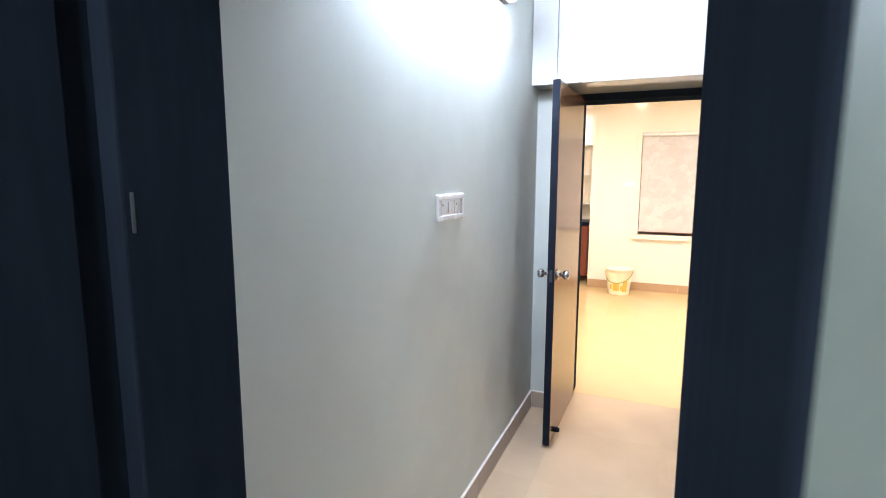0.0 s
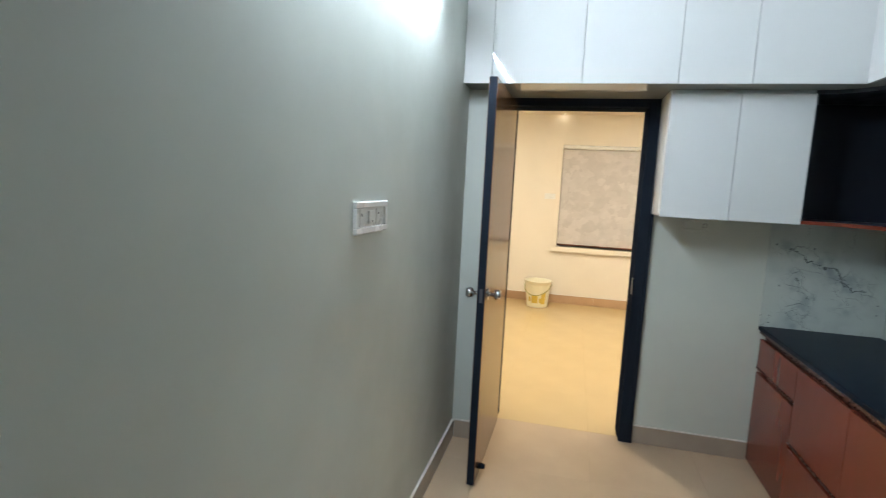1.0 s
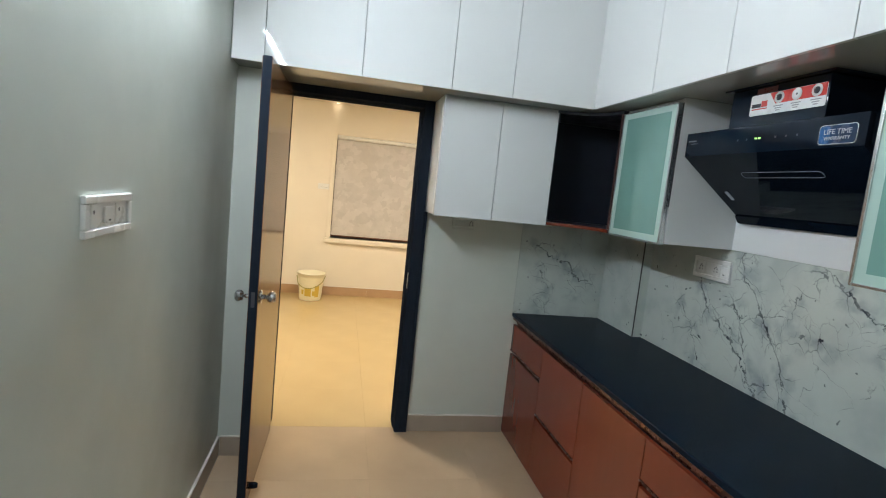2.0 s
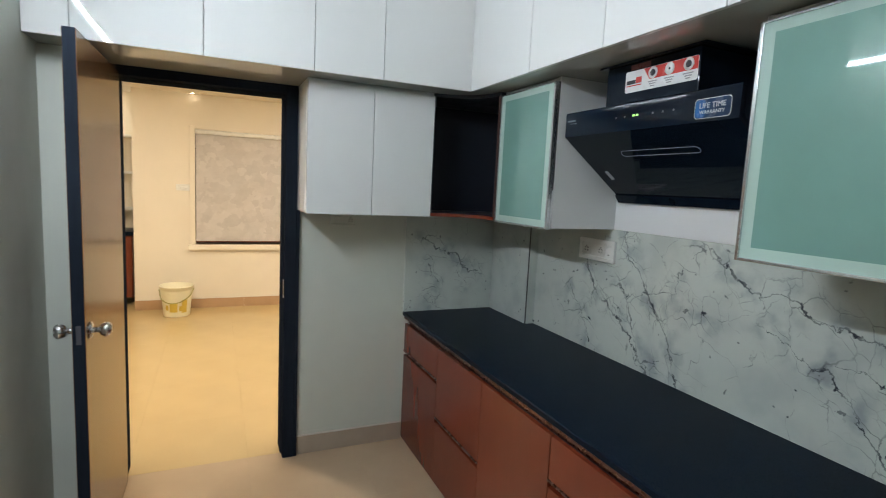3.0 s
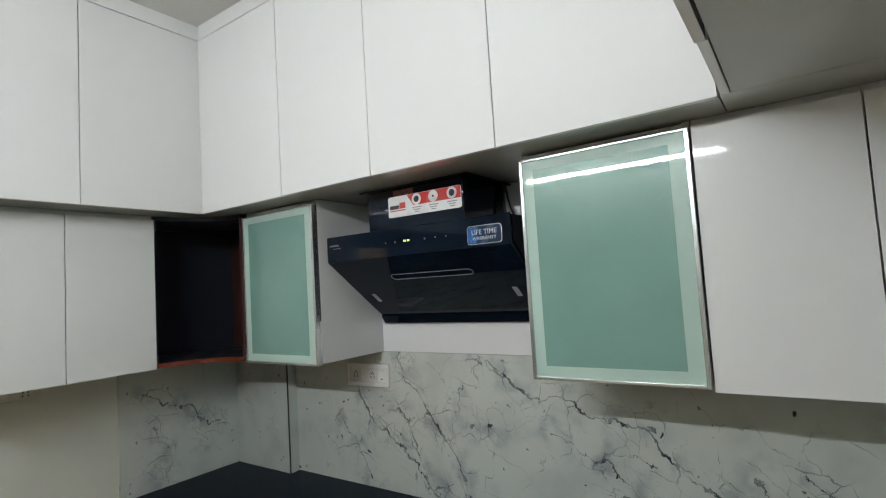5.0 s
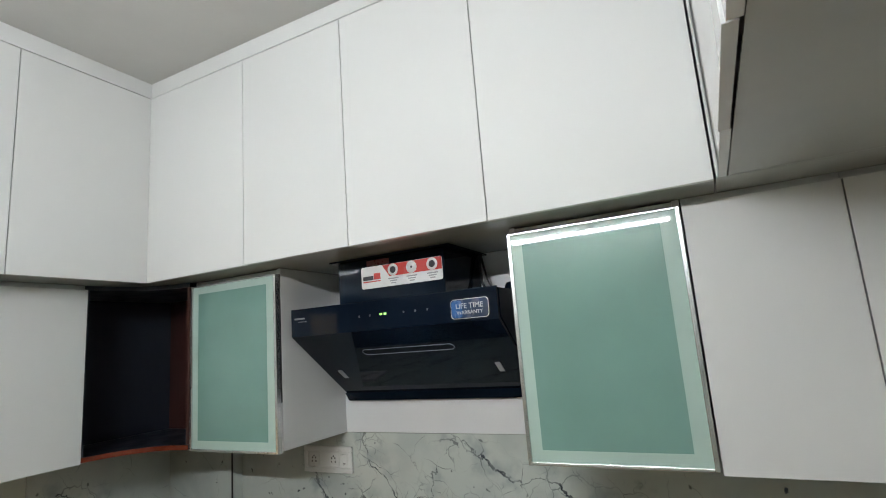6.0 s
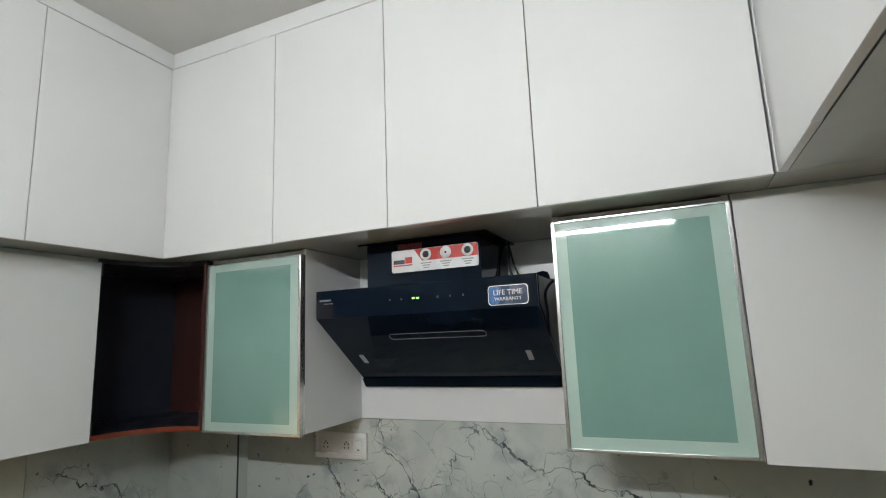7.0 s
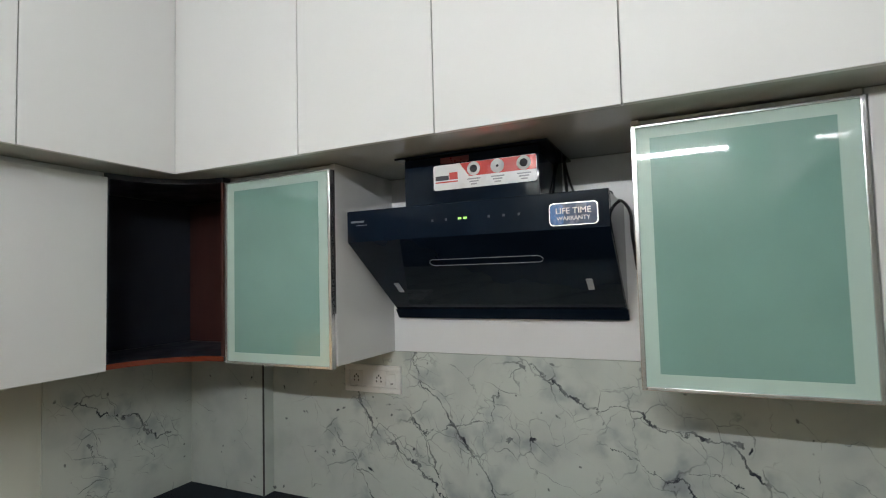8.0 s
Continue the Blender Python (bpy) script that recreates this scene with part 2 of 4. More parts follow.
M_SKIRT2 = mat("tan_skirting_tile", (0.46, 0.30, 0.17), 0.3, vary=0.05, scale=9.0, each=0.03, rvary=0)
M_SKIRTCAP = mat("pale_skirting_edge", (0.62, 0.58, 0.52), 0.4)
M_CREAM = mat("cream_wall_paint", (0.74, 0.68, 0.57), 0.6, vary=0.03, scale=2.5, bump=0.12, bscale=110)
M_BUCKET = mat("cream_plastic", (0.78, 0.74, 0.55), 0.35, vary=0.04)
M_PRINT = mat("yellow_print", (0.62, 0.45, 0.06), 0.4)
M_HANDLE = mat("yellow_green_plastic", (0.35, 0.33, 0.10), 0.4)
M_STICKW = mat("white_sticker", (0.75, 0.76, 0.76), 0.3)
M_STICKR = mat("red_sticker", (0.55, 0.06, 0.05), 0.3)
M_STICKB = mat("blue_sticker", (0.006, 0.024, 0.066), 0.25, vary=0.6, scale=14)
M_INK = mat("dark_print", (0.03, 0.03, 0.04), 0.4)
M_GREY = mat("grey_print", (0.32, 0.33, 0.34), 0.4)
M_RIM = mat("grey_metal_rim", (0.22, 0.23, 0.25), 0.4, 0.3, rvary=0)
M_TILE2 = mat("yellow_cream_tile", (0.53, 0.39, 0.19), 0.2, vary=0.03, scale=3.0)
M_REFLECT = mat("dark_red_reflection", (0.10, 0.008, 0.010), 0.3)
M_NAME = mat("faint_grey_print", (0.15, 0.16, 0.17), 0.4)
M_LETTER = mat("silver_lettering", (0.42, 0.45, 0.48), 0.35, rvary=0)
M_BLUE = mat("bright_blue_print", (0.018, 0.085, 0.24), 0.25, vary=0.3, scale=20)
M_DIM = mat("dim_grey_print", (0.06, 0.06, 0.07), 0.4)
M_LED = mat("green_display", (0.1, 0.2, 0.05), 0.4, emit=(0.5, 1.0, 0.2), power=1.6)
M_TUBE = mat("lit_tube_diffuser", (0.9, 0.9, 0.9), 0.4, emit=(0.95, 0.985, 1.0), power=TUBE)
M_WARM = mat("lit_warm_diffuser", (0.9, 0.85, 0.7), 0.4, emit=(1.0, 0.86, 0.64), power=WARM)
M_SPOT = mat("lit_spot_diffuser", (0.9, 0.85, 0.7), 0.4, emit=(1.0, 0.8, 0.54), power=35.0)
M_HALL = mat("lit_hall_diffuser", (0.9, 0.9, 0.9), 0.4, emit=(0.95, 1.0, 0.92), power=HALL)


def blind_mat():
    """Grey roller-blind cloth with a faint leafy print."""
    m = mat("grey_blind_cloth", (0.50, 0.475, 0.46), 0.8, vary=0.05, scale=8.0, bump=0.3, bscale=400)
    t = m.node_tree
    n, l = t.nodes, t.links
    vm = [k for k in n if k.bl_idname == "ShaderNodeVectorMath"][0]
    co = [k for k in n if k.bl_idname == "ShaderNodeTexCoord"][0]
    v = n.new("ShaderNodeTexVoronoi")
    v.inputs["Scale"].default_value = 13.0
    no = n.new("ShaderNodeTexNoise")
    no.inputs["Scale"].default_value = 14
    mixv = n.new("ShaderNodeMix")
    mixv.data_type = "VECTOR"
    mixv.inputs["Factor"].default_value = 0.12
    l.new(co.outputs["Object"], no.inputs["Vector"])
    l.new(co.outputs["Object"], mixv.inputs[4])
    l.new(no.outputs["Color"], mixv.inputs[5])
    l.new(mixv.outputs[1], v.inputs["Vector"])
    sep = n.new("ShaderNodeSeparateColor")
    l.new(v.outputs["Color"], sep.inputs[0])
    r = n.new("ShaderNodeMapRange")
    r.inputs[1].default_value, r.inputs[2].default_value = 0.2, 0.9
    r.inputs[3].default_value, r.inputs[4].default_value = 0.93, 1.06
    l.new(sep.outputs[0], r.inputs[0])
    mu = n.new("ShaderNodeVectorMath")
    mu.operation = "SCALE"
    l.new(vm.outputs[0], mu.inputs[0])
    l.new(r.outputs[0], mu.inputs["Scale"])
    l.new(mu.outputs[0], n["Principled BSDF"].inputs["Base Color"])
    return m


M_BLIND = blind_mat()


# ---- building helpers ----
def place_of(parent):
    while parent is not None and parent.type != "EMPTY":
        parent = parent.parent
    return Matrix.Translation(parent.location) if parent is not None else Matrix.Identity(4)


def thing(name, x, y, z, label, category, group=""):
    e = new(name)
    e.empty_display_size = 0.1
    e.location = (x, y, z)
    return tagged(e, label, category, group)


def part(name, bm, material, parent=None, label="", smooth=False):
    me = bpy.data.meshes.new(name)
    bmesh.ops.recalc_face_normals(bm, faces=bm.faces)
    bm.to_mesh(me)
    bm.free()
    me.materials.append(material)
    if smooth:
        for p in me.polygons:
            p.use_smooth = True
    ob = new(name, me)
    if parent is not None:
        ob.parent = parent
        if parent.type == "EMPTY":
            ob.matrix_parent_inverse = place_of(parent).inverted()
    if label:
        ob["label"] = label
    return ob


def add_box(bm, x0, x1, y0, y1, z0, z1, bevel=0.0):
    r = bmesh.ops.create_cube(bm, size=1.0)
    vs = r["verts"]
    bmesh.ops.scale(bm, vec=(abs(x1 - x0), abs(y1 - y0), abs(z1 - z0)), verts=vs)
    bmesh.ops.translate(bm, vec=((x0 + x1) / 2, (y0 + y1) / 2, (z0 + z1) / 2), verts=vs)
    if bevel:
        es = list({e for v in vs for e in v.link_edges})
        bmesh.ops.bevel(bm, geom=es, offset=bevel, segments=2, affect="EDGES", profile=0.5)


def box(name, material, parent, x0, x1, y0, y1, z0, z1, bevel=0.0015, label=""):
    bm = bmesh.new()
    add_box(bm, x0, x1, y0, y1, z0, z1, bevel)
    return part(name, bm, material, parent, label)


def boxes(name, material, parent, rows, bevel=0.0, label=""):
    bm = bmesh.new()
    for r in rows:
        add_box(bm, *r, bevel)
    return part(name, bm, material, parent, label)


def add_tube(bm, a, b, r0, r1=None, seg=20, caps=True):
    a, b = Vector(a), Vector(b)
    r1 = r0 if r1 is None else r1
    d = b - a
    m = Matrix.Translation((a + b) / 2) @ d.to_track_quat("Z", "Y").to_matrix().to_4x4()
    bmesh.ops.create_cone(bm, cap_ends=caps, segments=seg, radius1=r0, radius2=r1, depth=d.length, matrix=m)


def lathe(name, material, parent, rings, at, axis="Z", seg=28, label=""):
    """rings: (radius, height) from one end to the other, turned round the axis through at."""
    bm = bmesh.new()
    prev = None
    for r, h in rings:
        ring = []
        for i in range(seg):
            a = 2 * math.pi * i / seg
            p = (r * math.cos(a), r * math.sin(a), h)
            p = {"Z": p, "X": (h, p[0], p[1]), "Y": (p[0], h, p[1])}[axis]
            ring.append(bm.verts.new(Vector(at) + Vector(p)))
        if prev:
            for i in range(seg):
                bm.faces.new((prev[i], prev[(i + 1) % seg], ring[(i + 1) % seg], ring[i]))
        prev = ring
    return part(name, bm, material, parent, label, smooth=True)


def prism(name, material, parent, outline, axis, lo, hi, bevel=0.0, label=""):
    """A flat outline pushed along an axis. axis Y takes (x, z), X takes (y, z), Z takes (x, y)."""
    bm = bmesh.new()

    def at(p, h):
        return {"Y": (p[0], h, p[1]), "X": (h, p[0], p[1]), "Z": (p[0], p[1], h)}[axis]
    a = [bm.verts.new(at(p, lo)) for p in outline]
    b = [bm.verts.new(at(p, hi)) for p in outline]
    bm.faces.new(a)
    bm.faces.new(b[::-1])
    k = len(outline)
    for i in range(k):
        bm.faces.new((a[i], a[(i + 1) % k], b[(i + 1) % k], b[i]))
    if bevel:
        bmesh.ops.bevel(bm, geom=bm.edges[:], offset=bevel, segments=2, affect="EDGES")
    return part(name, bm, material, parent, label)


def cable(name, parent, points, r, material):
    cu = bpy.data.curves.new(name, "CURVE")
    cu.dimensions, cu.bevel_depth, cu.bevel_resolution = "3D", r, 3
    sp = cu.splines.new("BEZIER")
    sp.bezier_points.add(len(points) - 1)
    for p, q in zip(sp.bezier_points, points):
        p.co, p.handle_left_type, p.handle_right_type = q, "AUTO", "AUTO"
    tmp = bpy.data.objects.new(name, cu)
    scene.collection.objects.link(tmp)
    me = bpy.data.meshes.new_from_object(tmp.evaluated_get(bpy.context.evaluated_depsgraph_get()))
    bpy.data.objects.remove(tmp)
    me.materials.clear()
    me.materials.append(material)
    ob = new(name, me)
    ob.parent = parent
    ob.matrix_parent_inverse = place_of(parent).inverted()
    return ob


def lettering(name, text, size, m, material, parent):
    cu = bpy.data.curves.new(name, "FONT")
    cu.body, cu.size, cu.align_x, cu.align_y, cu.extrude = text, size, "CENTER", "CENTER", 0.0004
    tmp = bpy.data.objects.new(name, cu)
    scene.collection.objects.link(tmp)
    me = bpy.data.meshes.new_from_object(tmp.evaluated_get(bpy.context.evaluated_depsgraph_get()))
    bpy.data.objects.remove(tmp)
    me.transform(m)
    me.materials.clear()
    me.materials.append(material)
    ob = new(name, me)
    ob.parent = parent
    return ob


def structure(ob, label, category):
    return tagged(ob, label, category, "", "structure")


# ---- the kitchen's shell ----
structure(boxes("wall_west", M_PAINT, None, [(-0.15, 0.0, -3.45, 0.12, 0, CEIL)]), "plain grey painted kitchen wall with a satin sheen", "wall")
structure(boxes("wall_north", M_PAINT, None, [(-0.15, 0.2, 0, 0.12, 0, CEIL), (1.085, W + 0.15, 0, 0.12, 0, CEIL), (0.2, 1.085, 0, 0.12, 2.12, CEIL)]), "grey painted wall with a doorway to the next room", "wall")
structure(boxes("wall_east", M_PAINT, None, [(W, W + 0.15, -3.45, 0.0, 0, CEIL)]), "white painted wall behind the upper cabinets", "wall")
structure(boxes("wall_south", M_PAINT, None, [(0.0, 0.125, -3.45, S, 0, CEIL), (0.86, W, -3.45, S, 0, CEIL), (0.125, 0.86, -3.45, S, 2.13, CEIL)]), "painted wall with the entrance opening", "wall")
structure(boxes("corner_column", M_PAINT, None, [(0.0, 0.165, -0.308, 0.0, 0, LB - 0.002)]), "grey painted corner pier beside the door frame", "pier")
structure(boxes("corner_pier", M_PAINT, None, [(2.3605, W, -0.437, 0.0, 0, LB - 0.002)]), "painted corner pier behind the worktop", "pier")
structure(boxes("ceiling", M_CEIL, None, [(-0.15, W + 0.15, -3.45, 0.12, CEIL, CEIL + 0.1)]), "plain off-white kitchen ceiling", "ceiling")
floor = structure(boxes("floor", M_GROUT, None, [(-1.6, 3.6, -6.0, 5.0, -0.1, -0.004)]), "polished cream floor tiles with fine joints", "floor")

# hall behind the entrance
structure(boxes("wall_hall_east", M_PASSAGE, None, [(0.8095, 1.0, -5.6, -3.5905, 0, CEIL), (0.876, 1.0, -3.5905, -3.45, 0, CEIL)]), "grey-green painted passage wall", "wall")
structure(boxes("wall_hall_west", M_PAINT, None, [(-0.75, -0.6, -5.6, -3.45, 0, CEIL)]), "grey painted passage wall", "wall")
structure(boxes("wall_hall_end", M_PAINT, None, [(-0.75, 1.0, -5.75, -5.6, 0, CEIL)]), "grey painted passage end wall", "wall")
structure(boxes("wall_hall_return", M_PAINT, None, [(-0.6, -0.15, -3.45, -3.3, 0, CEIL)]), "grey painted return wall", "wall")
structure(boxes("ceiling_hall", M_CEIL, None, [(-0.75, 1.0, -5.75, -3.45, CEIL, CEIL + 0.1)]), "plain passage ceiling", "ceiling")

# next room
structure(boxes("wall_room_north", M_CREAM, None, [(-0.2, 0.43, RN, RN + 0.12, 0, RC), (1.62, 3.4, RN, RN + 0.12, 0, RC), (0.43, 1.62, RN, RN + 0.12, 0, 0.79), (0.43, 1.62, RN, RN + 0.12, 2.2, RC)]), "cream painted far wall with a window", "wall")
structure(boxes("wall_room_west", M_CREAM, None, [(-1.4, -1.25, 0.12, 5.0, 0, RC)]), "cream painted side wall", "wall")
structure(boxes("wall_room_recess", M_CREAM, None, [(-1.25, -0.2, 4.75, 4.9, 0, RC), (-0.2, -0.08, RN + 0.12, 4.75, 0, RC)]), "cream painted recess wall", "wall")
structure(boxes("wall_room_east", M_CREAM, None, [(3.4, 3.55, 0.12, 4.1, 0, RC)]), "cream painted side wall", "wall")
structure(boxes("wall_room_south", M_CREAM, None, [(-1.25, 0.2, 0.122, 0.14, 0, RC), (1.085, 3.4, 0.122, 0.14, 0, RC), (0.2, 1.085, 0.122, 0.14, 2.12, RC)]), "cream painted wall round the doorway", "wall")
structure(boxes("ceiling_room", M_CREAM, None, [(-1.4, 3.55, 0.12, 4.9, RC, RC + 0.1)]), "cream false ceiling with a dropped border", "ceiling")
structure(boxes("ceiling_border", M_CREAM, None, [(-0.2, 3.4, RN - 0.35, RN - 0.002, RC - 0.05, RC - 0.002), (-0.2, 3.4, RN - 0.36, RN - 0.35, RC - 0.03, RC - 0.002)]), "dropped cream plaster border of the false ceiling", "trim")

# ---- lights ----
def tube_light():
    t = thing("tube_light", 0.03, -1.72, 2.42, "lit white tube batten fixed high on the grey wall", "lamp")
    box("body", M_PLASTIC, t, 0.0, 0.03, -2.36, -1.08, 2.414, 2.45, 0.004)
    bm = bmesh.new()
    add_tube(bm, (0.045, -2.345, 2.432), (0.045, -1.095, 2.432), 0.008, seg=16)
    part("diffuser", bm, M_TUBE, t, "glowing white tube", True)
    for y in (-2.352, -1.088):
        box("end_cap", M_PLASTIC, t, 0.028, 0.062, y - 0.008, y + 0.008, 2.416, 2.448, 0.003)


def downlight(x, y, z, r, material, label):
    t = thing("downlight", x, y, z, label, "lamp", "ceiling downlights")
    lathe("trim_ring", M_PLASTIC, t, [(r, z - 0.001), (r + 0.012, z - 0.008), (r + 0.018, z - 0.001)], (x, y, 0))
    bm = bmesh.new()
    add_tube(bm, (x, y, z - 0.006), (x, y, z - 0.001), r, seg=24)
    part("diffuser", bm, material, t, "glowing round diffuser")


tube_light()
for x, y, r in ((0.3, 1.0, 0.085), (-0.7, 4.4, 0.035), (1.9, 1.0, 0.085), (1.9, 2.4, 0.085), (-0.7, 2.2, 0.085)):
    downlight(x, y, RC, r, M_WARM, "lit round warm downlight set in the cream ceiling")
downlight(0.43, 3.87, RC - 0.05, 0.014, M_SPOT, "small lit spot lamp in the ceiling border")
downlight(0.6, -4.6, CEIL, 0.1, M_HALL, "lit round white downlight in the passage ceiling")


# ---- doors ----
def inner_door():
    f = structure(thing("door_frame", 0.64, 0.05, 0, "black-brown wooden door frame of the inner doorway", "door frame"), "", "")
    box("jamb", M_BLACKWOOD, f, 1.022, 1.085, -0.03, 0.15, 0, 2.12, 0.004)
    box("architrave", M_BLACKWOOD, f, 1.0852, 1.102, -0.029, -0.0005, 0, UB - 0.005, 0.001)
    box("jamb", M_BLACKWOOD, f, 0.2, 0.238, -0.03, 0.15, 0, 2.12, 0.004)
    box("head", M_BLACKWOOD, f, 0.238, 1.022, -0.03, 0.15, 2.072, 2.12, 0.004)
    box("door_stop", M_BLACKWOOD, f, 1.016, 1.0225, 0.035, 0.15, 0, 2.072, 0.002)
    box("door_stop", M_BLACKWOOD, f, 0.238, 1.016, 0.035, 0.15, 2.067, 2.0725, 0.002)
    box("strike_plate", M_STEEL, f, 1.019, 1.0235, -0.012, 0.014, 0.95, 1.05, 0.001, "small steel strike plate")
    d = thing("door", 0.25, -0.03, 0.01, "beige laminate door with dark edges, standing open into the kitchen", "door")
    bm = bmesh.new()
    add_box(bm, -0.019, 0.019, -0.79, 0, 0.01, 2.085, 0.001)
    part("leaf", bm, M_BLACKWOOD, d, "dark edged core")
    for x0, x1 in ((0.0192, 0.0212), (-0.0212, -0.0192)):
        box("face_panel", M_TAN, d, x0, x1, -0.786, -0.004, 0.014, 2.081, 0.0)
    for sgn in (1, -1):
        lathe("rose", M_STEEL, d, [(0.0, 0.0212 * sgn), (0.032, 0.0212 * sgn), (0.032, 0.026 * sgn), (0.02, 0.031 * sgn), (0.0, 0.032 * sgn)], (0, -0.72, 1.02), "X", 24)
        lathe("knob", M_STEEL, d, [(0.011, 0.03 * sgn), (0.010, 0.05 * sgn), (0.02, 0.056 * sgn), (0.0275, 0.068 * sgn), (0.0275, 0.08 * sgn), (0.02, 0.089 * sgn), (0.0, 0.092 * sgn)], (0, -0.72, 1.02), "X", 28, "round steel door knob")
    box("latch_plate", M_DIM, d, -0.008, 0.008, -0.7912, -0.789, 0.985, 1.055, 0.001)
    lathe("door_stop_foot", M_BLACK, d, [(0.0, 0.021), (0.016, 0.021), (0.016, 0.045), (0.012, 0.06), (0.0, 0.06)], (0, -0.70, 0.075), "X", 18, "black rubber door stop")
    for o in d.children:
        o.matrix_parent_inverse = Matrix.Identity(4)
    d.location = (0.229, -0.032, 0)
    d.rotation_euler = (0, 0, radians(-0.7))
    return d


def entrance():
    f = structure(thing("entrance_frame", 0.5, -3.3, 0, "black-brown wooden frame of the kitchen entrance", "door frame"), "", "")
    box("jamb", M_BLACKWOOD, f, 0.13, 0.191, -3.257, -3.086, 0, 2.09, 0.004)
    box("jamb", M_BLACKWOOD, f, 0.13, 0.172, -3.592, -3.297, 0, 2.09, 0.004)
    box("rebate", M_BLACKWOOD, f, 0.13, 0.160, -3.297, -3.257, 0, 2.09, 0.001)
    box("strike_plate", M_DIM, f, 0.189, 0.1922, -3.246, -3.241, 1.50, 1.55, 0.0008, "narrow steel strike plate")
    box("jamb", M_BLACKWOOD, f, 0.8075, 0.8745, -3.590, -3.258, 0, 2.09, 0.004)
    box("lining", M_TAN, f, 0.821, 0.858, -3.2578, -3.04, 0, 2.09, 0.002, "beige laminate lining")
    box("head", M_BLACKWOOD, f, 0.13, 0.874, -3.46, -3.115, 2.09, 2.13, 0.004)


inner_door()
entrance()


# ---- lofts ----
def loft_run(name, axis, front, back, cuts, label, group, sunk=(0, 0, 0, 0, 0)):
    """A run of loft cabinets: carcass and one unit per door. axis is the way the run goes."""
    d = 1 if back > front else -1
    for a, b, in_by in zip(cuts[:-1], cuts[1:], sunk):
        lo, hi = min(a, b), max(a, b)
        drop = LB - 0.002 + random.uniform(-0.0012, 0.0008)
        if axis == "x":
            t = thing(name, (lo + hi) / 2, (front + back) / 2, LB, label, "loft cabinet", group)
            box("carcass", M_CARC, t, lo + 0.0006, hi - 0.0006, front + 0.027 * d, back, LB + 0.004, LT, 0.0)
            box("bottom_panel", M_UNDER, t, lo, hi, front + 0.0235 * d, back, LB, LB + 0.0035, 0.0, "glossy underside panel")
            box("door", M_WHITE, t, lo + 0.0016, hi - 0.0016, front + in_by * d, front + (0.018 + in_by) * d, drop, LT - 0.002, 0.0012)
        else:
            t = thing(name, (front + back) / 2, (lo + hi) / 2, LB, label, "loft cabinet", group)
            box("carcass", M_CARC, t, front + 0.021 * d, back, lo + 0.0006, hi - 0.0006, LB + 0.004, LT, 0.0)
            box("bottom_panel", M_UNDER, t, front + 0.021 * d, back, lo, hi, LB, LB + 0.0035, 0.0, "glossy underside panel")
            box("door", M_WHITE, t, front, front + 0.018 * d, lo + 0.0016, hi - 0.0016, drop, LT - 0.002, 0.0012)


LOFT = "white gloss handleless loft cabinet under the ceiling"
loft_run("loft_cabinet", "x", LN, -0.002, [0.003, 0.155, 0.625, 1.087, 1.418, 1.893], LOFT, "loft cabinets")
loft_run("loft_cabinet", "y", LE, W - 0.002, [LN + 0.0012, -1.044, -1.506, -1.982, LS + 0.004], LOFT, "loft cabinets")
loft_run("loft_cabinet", "x", LS, S + 0.002, [0.003, 0.47, 0.83, 1.193, 1.56, 1.889], LOFT, "loft cabinets", (0, 0.002, 0.004, 0, 0.003))
t = thing("loft_corner", 2.17, -0.25, LB, "blind corner box of the loft cabinets", "loft cabinet")
box("carcass", M_CARC, t, LE, W - 0.002, LN - 0.002, -0.002, LB + 0.004, LT, 0.0)
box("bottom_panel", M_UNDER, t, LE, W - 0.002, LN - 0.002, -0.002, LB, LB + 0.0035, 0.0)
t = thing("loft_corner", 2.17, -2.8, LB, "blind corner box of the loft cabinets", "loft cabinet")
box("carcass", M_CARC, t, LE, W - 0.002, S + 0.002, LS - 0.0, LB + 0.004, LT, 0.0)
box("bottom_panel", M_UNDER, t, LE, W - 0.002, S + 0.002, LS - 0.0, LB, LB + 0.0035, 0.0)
trim = structure(thing("loft_trim", 1.2, -1.5, LT, "white filler board between loft doors and ceiling", "trim"), "", "")
box("filler_board", M_WHITE, trim, 0.003, LE + 0.02, LN + 0.002, LN + 0.02, LT + 0.003, CEIL - 0.001)
box("filler_board", M_WHITE, trim, LE + 0.002, LE + 0.02, LS - 0.02, LN - 0.0005, LT + 0.003, CEIL - 0.001)
box("filler_board", M_WHITE, trim, 0.003, LE, LS - 0.02, LS - 0.002, LT + 0.003, CEIL - 0.001)

# ---- upper cabinets ----


